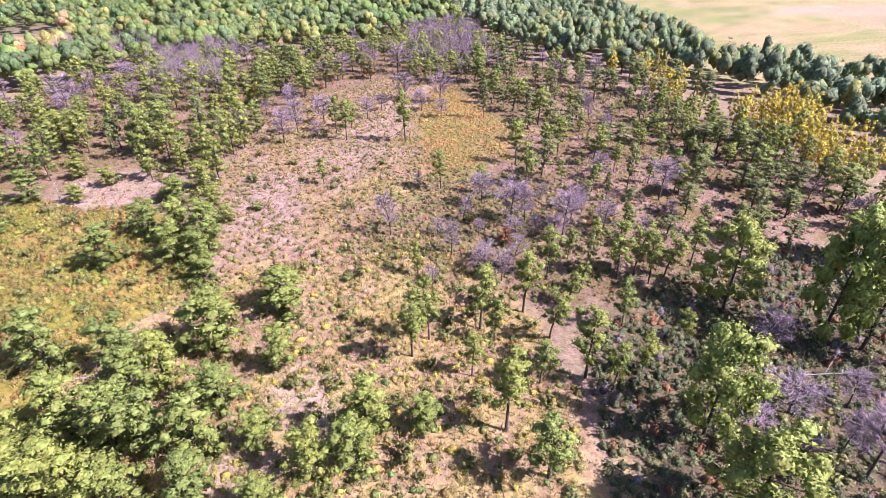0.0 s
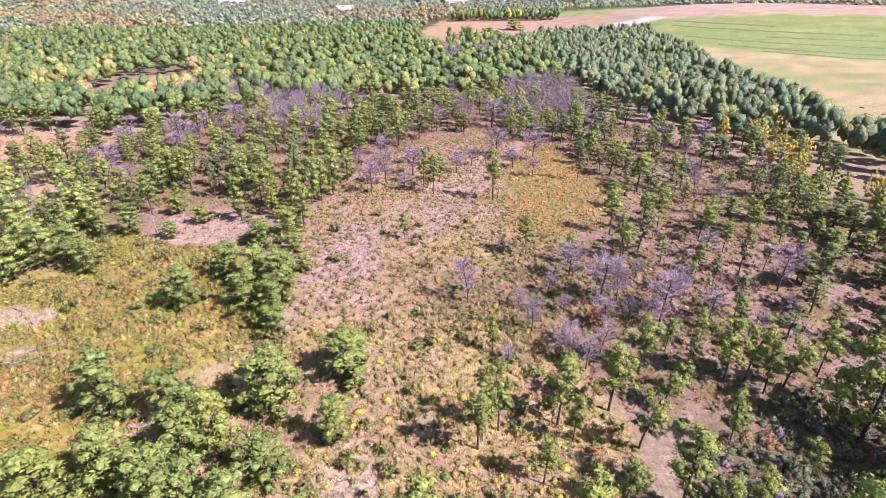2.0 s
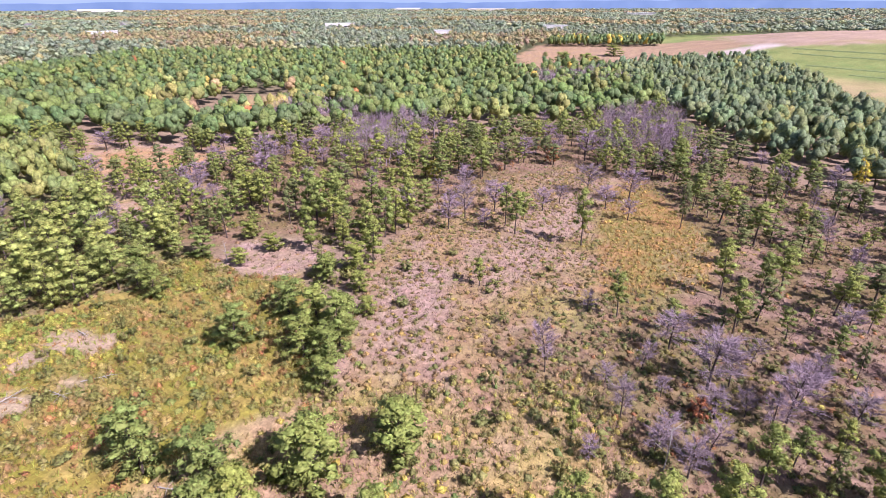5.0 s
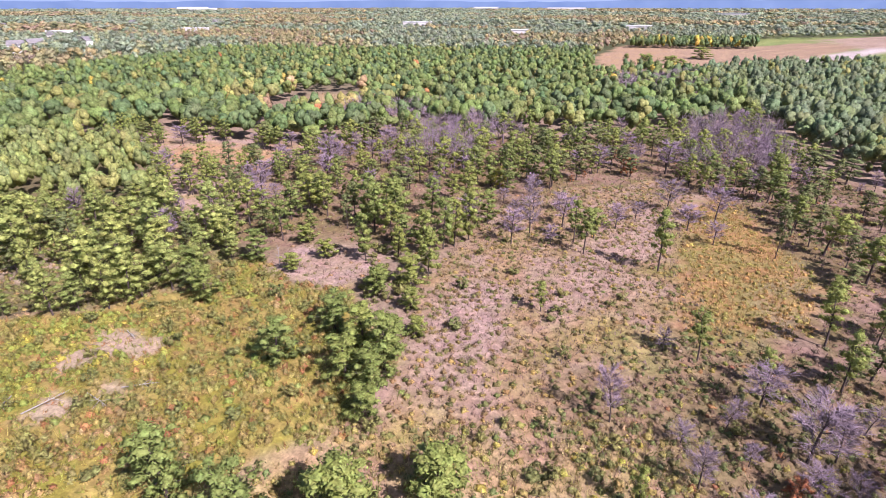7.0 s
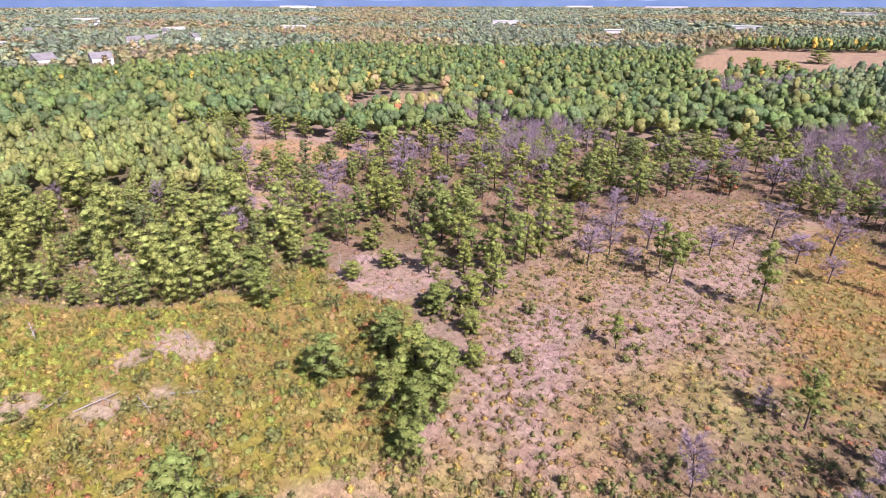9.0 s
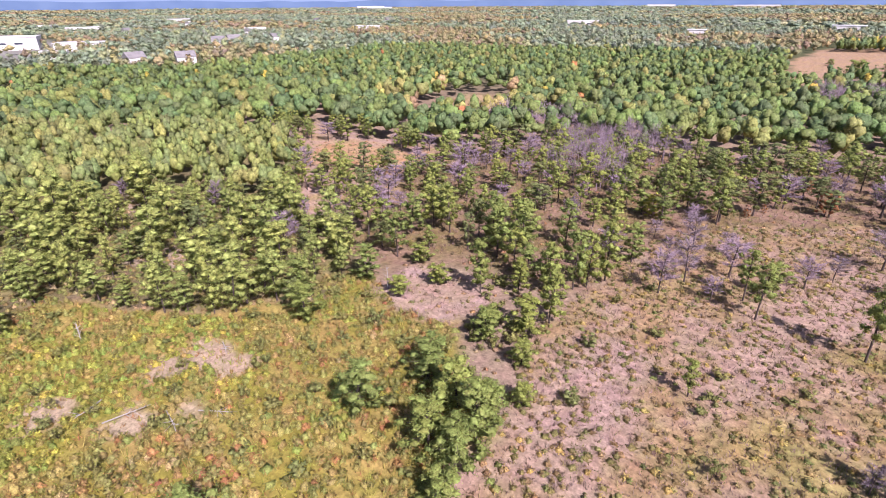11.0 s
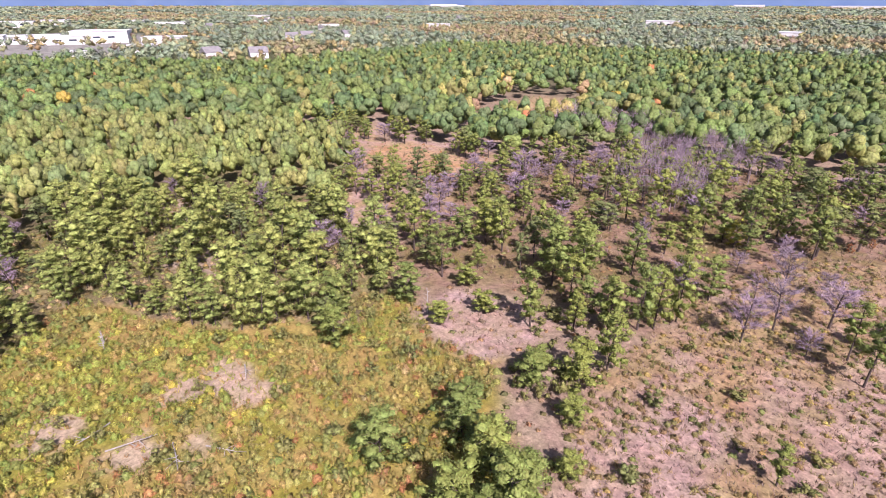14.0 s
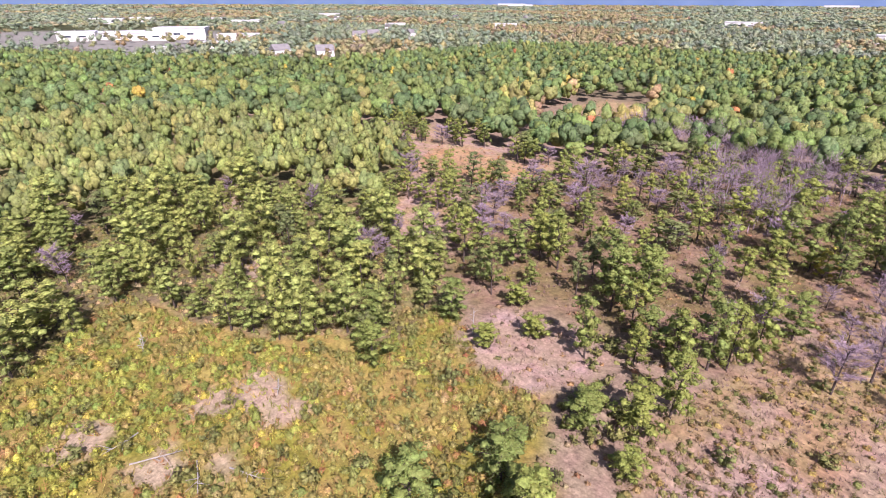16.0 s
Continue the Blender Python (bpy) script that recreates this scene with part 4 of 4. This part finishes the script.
def shrubs(name, x, y, wide, tall, colors, each, size, label, seed):
    rng = np.random.default_rng(seed)
    n = len(x)
    foot = np.stack([x, y, height(x, y)], 1)
    mass = np.stack([wide * rng.uniform(0.7, 1, n), wide * rng.uniform(0.7, 1, n), tall * 0.85], 1)
    d = ball(n * each, rng, 0.5).reshape(n, each, 3)
    d[..., 2] = np.abs(d[..., 2])
    c = foot[:, None] + d * mass[:, None] * rng.uniform(0.35, 1.15, (n, each, 1))
    leaf = leaves(c.reshape(-1, 3), (d + rng.normal(0, 0.5, d.shape) + np.array((0, 0, 0.4))).reshape(-1, 3), size, rng, 0.8)
    bend = (d + np.array((0, 0, 0.1)) + rng.normal(0, 0.35, d.shape)).reshape(-1, 3)
    me = foliage(name, foot, mass * 0.72, rng, leaf, bend, None, colors, np.repeat(colors, each, 0), 0.32)
    me.materials.append(MIXED)
    return tagged(new(name, me), label, "shrubs", kind="stuff")


rng = np.random.default_rng(70)
x, y = scattered(SHRUBLAND, 0.95, 71)
n = len(x)
bald = np.min([np.hypot(x - a, y - b) / r for a, b, r in ((-56, 57, 2.4), (-65, 53, 2.4), (-59, 70, 3.0), (-55, 70, 2.4), (-52, 62, 2.0), (-61, 65, 2.2))], 0)
keep = (rng.uniform(0, 1, n) < 0.42 + 0.9 * patchy(x, y, 3.0, 33) * (0.3 + patchy(x, y, 10, 34))) & (bald > 1)
x, y = x[keep], y[keep]
n = len(x)
k = patchy(x, y, 8, 21) * 0.55 + 0.3 * patchy(x, y, 2.4, 22) + 0.3 * smooth((-42 - x) / 25) + 0.07
col = np.where((k < 0.40)[:, None], palette(rng, n, [(4, (0.27, 0.185, 0.065)), (1, (0.30, 0.13, 0.06)), (1.5, (0.34, 0.245, 0.11)), (2.5, (0.22, 0.19, 0.06))]),
               np.where((k < 0.66)[:, None], palette(rng, n, [(4, (0.235, 0.215, 0.06)), (2, (0.28, 0.22, 0.07)), (0.6, (0.31, 0.165, 0.06)), (1, (0.19, 0.20, 0.055))]),
                        palette(rng, n, [(3, (0.26, 0.265, 0.05)), (2, (0.20, 0.235, 0.05)), (0.5, (0.38, 0.34, 0.06)), (1, (0.30, 0.215, 0.07))])))
shrubs("scrub_thicket", x, y, rng.uniform(0.5, 1.05, n) * (0.8 + 0.5 * patchy(x, y, 7, 35)), rng.uniform(0.4, 1.05, n) * (0.7 + 0.8 * patchy(x, y, 7, 35)), col * (0.85 + 0.35 * patchy(x, y, 3.2, 27))[:, None], 48, 0.135,
       "low scrub in green, yellow and rusty autumn colours", 72)

x, y = scattered(CLEARING, 1.3, 73, (), 1.6)
keep = rng.uniform(0, 1, len(x)) < 0.24 + 1.6 * patchy(x * 0.6 + y * 0.5, y * 0.4 - x * 0.8, 3, 23) * (0.25 + patchy(x, y, 11, 26))
x, y = x[keep], y[keep]
n = len(x)
shrubs("heath_shrubs", x, y, rng.uniform(0.42, 0.95, n), rng.uniform(0.3, 0.7, n), palette(rng, n, [(4, (0.20, 0.17, 0.06)), (3, (0.25, 0.175, 0.075)), (2, (0.165, 0.175, 0.05)), (2, (0.33, 0.245, 0.075))]), 38, 0.125,
       "small olive-brown heath bushes dotted over pale sand", 74)

x, y = scattered(YARD, 1.2, 75, (PATH_WAY,))
keep = rng.uniform(0, 1, len(x)) < 0.42 + 0.58 * patchy(x, y, 5, 24)
x, y = x[keep], y[keep]
n = len(x)
shrubs("meadow_shrubs", x, y, rng.uniform(0.4, 1.15, n), rng.uniform(0.3, 1.05, n), palette(rng, n, [(4, (0.29, 0.24, 0.07)), (4, (0.19, 0.185, 0.06)), (2, (0.40, 0.33, 0.07)), (1.5, (0.16, 0.20, 0.06)), (1, TAN)]), 34, 0.12,
       "yellowing low bushes and grass", 76)

x, y = scattered(THICKET, 1.15, 77, (PATH_WAY,))
n = len(x)
shrubs("dark_thicket", x, y, rng.uniform(0.6, 1.2, n), rng.uniform(0.6, 1.7, n), palette(rng, n, [(5, (0.12, 0.14, 0.065)), (3, (0.16, 0.16, 0.07)), (1, (0.22, 0.20, 0.08)), (0.6, (0.26, 0.13, 0.07)), (0.8, (0.22, 0.18, 0.19))]), 46, 0.15,
       "dense dark green scrub oak", 78)

x, y = scattered([(-2, 72), (4, 84), (16, 96), (32, 90), (44, 78), (40, 60), (24, 54), (12, 60), (4, 64)], 1.15, 121)
keep = rng.uniform(0, 1, len(x)) < 0.2 + 0.9 * patchy(x, y, 5, 36)
x, y = x[keep], y[keep]
n = len(x)
shrubs("green_undergrowth", x, y, rng.uniform(0.45, 0.95, n), rng.uniform(0.35, 0.9, n), palette(rng, n, [(4, (0.155, 0.165, 0.055)), (3, (0.20, 0.175, 0.06)), (1.5, (0.22, 0.155, 0.09)), (1, (0.28, 0.25, 0.06))]), 36, 0.125,
       "olive undergrowth below leafless trees", 122)
x, y = scattered(NEAR_STAND, 1.15, 123)
n = len(x)
shrubs("stand_undergrowth", x, y, rng.uniform(0.5, 1.1, n), rng.uniform(0.35, 0.9, n), palette(rng, n, [(4, (0.20, 0.19, 0.06)), (3, (0.25, 0.19, 0.07)), (2, (0.19, 0.205, 0.055)), (1, TAN)]), 24, 0.15,
       "olive and brown scrub between close pines", 124)

for seed, poly, step, name in ((79, BELT, 1.35, "belt_brush"), (80, MIDWOOD, 2.0, "wood_brush"), (81, GOLD, 1.5, "golden_grass"), (82, SAND, 2.2, "sand_brush"), (83, ORANGE, 2.2, "rusty_brush"), (84, [(-22, 66), (-26, 92), (-25, 112), (-42, 110), (-34, 99), (-33, 84)], 1.6, "edge_brush"), (85, SPARSE, 2.6, "heath_brush"), (86, OPENING, 2.4, "glade_brush"), (87, CONIFERS[8:], 3.0, "meadow_brush")):
    x, y = scattered(poly, step, seed)
    keep = rng.uniform(0, 1, len(x)) < (0.3 + 0.7 * patchy(x, y, 6, 25)) * inside(poly, x, y, 9) * (1.5 if name == "golden_grass" else 1)
    x, y = x[keep], y[keep]
    n = len(x)
    tones = {"belt_brush": [(3, (0.18, 0.15, 0.07)), (2, (0.23, 0.16, 0.11)), (2.5, (0.15, 0.165, 0.055)), (0.5, (0.32, 0.16, 0.07)), (0.6, (0.30, 0.26, 0.06))],
             "golden_grass": [(3, (0.40, 0.25, 0.08)), (3, (0.27, 0.24, 0.06)), (2, (0.34, 0.28, 0.07))]}.get(name, [(3, (0.24, 0.18, 0.10)), (2, (0.20, 0.19, 0.07)), (1, (0.34, 0.20, 0.10))])
    shrubs(name, x, y, rng.uniform(0.35, 0.95, n), rng.uniform(0.2, 0.75, n), palette(rng, n, tones), 24, 0.13, "low dry bushes and grass tufts", seed)

def tufts(name, poly, step, colors, tall, seed, without=()):
    """Grass as thin upright blades, a handful to a tuft."""
    rng = np.random.default_rng(seed)
    x, y = scattered(poly, step, seed, without, 1.4)
    keep = rng.uniform(0, 1, len(x)) < 1.6 * inside(poly, x, y, 10) * (0.3 + 0.7 * patchy(x, y, 4, seed % 7))
    x, y = x[keep], y[keep]
    n, each = len(x), 7
    foot = np.stack([x, y, height(x, y) - 0.03], 1).repeat(each, 0) + rng.normal(0, 1, (n * each, 3)) * (0.16, 0.16, 0)
    way = rng.normal(0, 0.45, (n * each, 3)) + (0, 0, 1)
    way *= tall * rng.uniform(0.5, 1.2, (n * each, 1))
    side = np.cross(way, rng.normal(size=way.shape))
    side *= 0.055 / (np.linalg.norm(side, axis=1, keepdims=True) + 1e-9)
    me = faces(name, np.stack([foot - side, foot + side, foot + way], 1).reshape(-1, 3), 3)
    paint(me, np.repeat(palette(rng, n, colors), each, 0), 3)
    me.materials.append(MIXED)
    return tagged(new(name, me), "dry grass tufts on the ground", "grass", kind="stuff")


STRAW = [(3, (0.36, 0.28, 0.12)), (2, (0.30, 0.26, 0.08)), (1, (0.22, 0.22, 0.07)), (1, (0.30, 0.20, 0.13))]
PINKISH = [(3, (0.27, 0.19, 0.16)), (2, (0.21, 0.145, 0.11)), (2, (0.28, 0.21, 0.10)), (1, (0.17, 0.15, 0.06))]
tufts("meadow_grass", YARD, 0.62, STRAW, 0.5, 101, (PATH_WAY,))
tufts("clearing_grass", CLEARING, 0.75, PINKISH, 0.35, 102, (GOLD,))
tufts("golden_grass_tufts", GOLD, 0.75, [(3, (0.40, 0.26, 0.10)), (2, (0.33, 0.28, 0.08))], 0.5, 103)
tufts("belt_grass", BELT, 0.95, PINKISH, 0.4, 104)
tufts("wood_grass", MIDWOOD, 1.3, PINKISH, 0.5, 105, (CLEARING,))
tufts("scrub_grass", SHRUBLAND, 1.0, [(3, (0.24, 0.25, 0.05)), (2, (0.33, 0.27, 0.07)), (1, (0.30, 0.16, 0.06))], 0.6, 106)
tufts("sand_grass", SAND, 0.9, PINKISH, 0.35, 107)


def bush(name, seed, material, label):
    """A knee to head high bush: stems and a loose dome of leaves, one metre in radius."""
    rng = np.random.default_rng(seed)
    tips = []
    for i in range(6):
        a, r = i * 2.4, rng.uniform(0.25, 0.85)
        tips.append((Vector((0, 0, 0)), Vector((math.cos(a) * r, math.sin(a) * r, rng.uniform(0.5, 1.1)))))
    runs = [([f, f.lerp(t, 0.5) + Vector((0, 0, 0.1)), t], [0.035, 0.022, 0.008], 3) for f, t in tips]
    crown = tufted("crown", rng, tips, 10, 22, 0.42, 0.11, 0.8, (0.5, 1.05), 0.7)
    root = new(name)
    part("stem", tubes("stem", runs, BARK), root)
    crown.materials.append(material)
    part("crown", crown, root)
    return tagged(root, label, "bush", "bushes")


def set_bushes(kinds, places, seed):
    rng = np.random.default_rng(seed)
    for x, y, r, h in places:
        kind = kinds[int(rng.integers(len(kinds)))]
        m = pose(x, y, float(height(x, y)) - 0.05, 0, 0, rng.uniform(0, 360)) @ Matrix.Diagonal((r, r, h, 1))
        if kind.get("used"):
            made = copy_thing(kind, m)
            del made["used"]
        else:
            kind["used"] = 1
            kind.matrix_basis = m


GREEN_BUSHES = [bush("bush", 111 + i, BUSH, "rounded olive-green bush in dry grass") for i in range(4)]
rng = np.random.default_rng(140)
for poly, step, seed in ((YARD, 4.9, 141), (BELT, 12.0, 142), ([(-20, 68), (3, 80), (13, 89), (16, 110), (-20, 120)], 9.5, 143), (SHRUBLAND, 5.6, 144), ([(-22, 66), (-26, 92), (-25, 112), (-42, 110), (-34, 99), (-33, 84)], 3.6, 145)):
    x, y = scattered(poly, step, seed, (PATH_WAY,), 1.5)
    set_bushes(GREEN_BUSHES, [(a, b, *rng.uniform((0.55, 0.6), (1.5, 1.7))) for a, b in zip(x, y)], seed)

# ---- fallen and standing dead wood ----


def dead_wood(name, x, y, size, turn, tilt, seed, label):
    rng = np.random.default_rng(seed)
    root = new(name)
    part("trunk", tubes("trunk", [([(0, 0, 0), (0.1, 0, size * 0.5), (0.05, 0.1, size)], [0.09, 0.06, 0.02], 6)], SILVER), root)
    for i in range(6):
        a, z = i * 2.4, size * rng.uniform(0.3, 0.95)
        reach = size * rng.uniform(0.12, 0.3)
        part("branch", tubes("branch", [([(0.07, 0, z), (math.cos(a) * reach, math.sin(a) * reach, z + reach * 0.7)], [0.045, 0.012], 4)], SILVER), root)
    root.matrix_basis = pose(x, y, float(height(x, y)) + (0.15 if tilt else -0.1), tilt, 0, turn)
    return tagged(root, label, "dead wood", "dead wood")


for i, (x, y, size, turn) in enumerate(((-50.5, 96, 4.2, 0), (-78.3, 62.4, 2.6, 40), (-77.2, 62.0, 2.4, 100), (17.5, 60.5, 6, 20), (13.8, 51.7, 4, 0))):
    dead_wood("snag", x, y, size, turn, 0, 150 + i, "weathered pale dead trunk still standing")
for i, (x, y, size, turn) in enumerate(((-54, 60, 5, 70), (-51, 62, 4, 110), (-62, 57, 4, 20), (-58, 55, 5, 150), (-60, 72, 4, 60), (48, 36, 8, 75), (33, 30.5, 4.5, 20), (34, 31, 4, 130), (-33, 50, 4, 80))):
    dead_wood("fallen_log", x, y, size, turn, 84, 160 + i, "bleached fallen log with broken branches")

x, y = scattered([(150, 100), (165, 98), (190, 150), (150, 210), (132, 212), (130, 180)], 7, 88)
keep = rng.uniform(0, 1, len(x)) < 0.4
x, y = x[keep], y[keep]
n = len(x)
shrubs("meadow_scrub", x, y, rng.uniform(0.8, 2.2, n), rng.uniform(0.8, 2.0, n), palette(rng, n, [(2, (0.18, 0.18, 0.08)), (2, (0.28, 0.20, 0.14))]), 20, 0.25, "scattered scrub on a dry meadow", 89)

# ---- buildings far off ----


def box(me_name, w, d, h, material, z=0.0, x=0.0, y=0.0):
    bm = bmesh.new()
    bmesh.ops.create_cube(bm, size=1, matrix=Matrix.Translation((x, y, z + h / 2)) @ Matrix.Diagonal((w, d, h, 1)))
    bmesh.ops.bevel(bm, geom=bm.edges[:], offset=0.08, segments=1, affect="EDGES")
    me = bpy.data.meshes.new(me_name)
    bm.to_mesh(me), bm.free()
    me.materials.append(material)
    return me


def hall(x, y, w, d, h, turn):
    root = new("warehouse")
    part("wall", box("wall", w, d, h, WALLS), root)
    part("roof", box("roof", w + 1, d + 1, 0.8, ROOF, h + 0.01), root)
    for i in range(int(w // 14)):
        part("window", box("window", 7, 0.3, 1.8, GLASS, h * 0.45, -w / 2 + 10 + i * 14, -d / 2), root)
    root.matrix_basis = pose(x, y, float(height(x, y)), 0, 0, turn)
    return tagged(root, "long low white flat-roofed commercial building", "building", "commercial buildings")


def house(x, y, w, d, h, turn):
    root = new("house")
    part("wall", box("wall", w, d, h, WALLS), root)
    bm = bmesh.new()
    v = [bm.verts.new(p) for p in ((-w / 2 - .4, -d / 2 - .4, h), (w / 2 + .4, -d / 2 - .4, h), (w / 2 + .4, d / 2 + .4, h), (-w / 2 - .4, d / 2 + .4, h), (-w / 2 - .4, 0, h + d * .45), (w / 2 + .4, 0, h + d * .45))]
    for f in ((0, 1, 5, 4), (2, 3, 4, 5), (3, 0, 4), (1, 2, 5), (3, 2, 1, 0)):
        bm.faces.new([v[i] for i in f])
    me = bpy.data.meshes.new("roof")
    bm.to_mesh(me), bm.free()
    me.materials.append(SHINGLE)
    part("roof", me, root)
    for i in (-1, 1):
        part("window", box("window", 1.3, 0.15, 1.5, GLASS, h * 0.45, i * w / 4, -d / 2), root)
    root.matrix_basis = pose(x, y, float(height(x, y)), 0, 0, turn)
    return tagged(root, "white gabled house among trees", "house", "houses among the trees")


for x, y, w, d, h, turn in ((-694, 291, 54, 34, 11, 60), (-618, 325, 44, 26, 6, 55), (-750, 228, 75, 40, 6, 70), (-737, 195, 36, 24, 8, 70), (-694, 256, 34, 20, 7, 62), (-538, 264, 20, 12, 5, 60),
                            (-520, 207, 16, 12, 4, 65), (-998, 512, 48, 30, 7, 60), (-1197, 534, 34, 20, 6, 62), (-1244, 414, 44, 26, 8, 66), (-1212, 343, 55, 30, 8, 70)):
    hall(x, y, w, d, h + 1, turn)
for x, y, w, d, h, turn in ((-867, 4055, 170, 60, 18, 10), (-286, 3716, 230, 70, 17, 4), (1250, 2011, 220, 60, 26, -32), (370, 2093, 90, 40, 12, -10), (-352, 1055, 55, 24, 9, 18), (-116, 780, 22, 14, 9, 8), (40, 980, 38, 18, 9, 0),
                            (-2700, 3300, 190, 60, 18, 38), (-2300, 2900, 150, 50, 16, 36), (-1241, 841, 48, 24, 9, 55), (-584, 731, 36, 18, 8, 38), (-698, 609, 30, 18, 8, 48)):
    hall(x, y, w, d, h + 1, turn)
for i, (x, y) in enumerate(((-529, 420), (-538, 446), (-519, 489), (-843, 496), (-656, 560), (-1036, 723), (-946, 986), (-1025, 777), (-834, 1101), (-382, 283), (-408, 260), (-790, 1042))):
    house(x, y, 13, 9, 7, 40 + 23 * i)

# ---- trees that stand alone in the far field ----
rng = np.random.default_rng(90)
FIELD_TREES = [(22, 421, 14, 6), (29, 424, 9, 5), (42, 429, 11, 7), (48, 433, 10, 6), (74, 532, 10, 8), (14, 512, 6, 3)]
planted(BUSHY, FIELD_TREES, 92, 0.3, 2.7)
for seed, poly in ((93, [(20, 640), (25, 690), (150, 700), (140, 650)]), (94, [(0, 352), (10, 380), (55, 402), (52, 388)])):
    x, y = scattered(poly, 6, seed)
    n = len(x)
    canopy("hedge_row", x, y, rng.uniform(9, 14, n), rng.uniform(3, 5, n), palette(rng, n, [(3, DEEP), (1, GREEN), (0.6, YELLOW)]), 80, 0.6, "row of dark trees along a field", seed, 5, low=0.05)
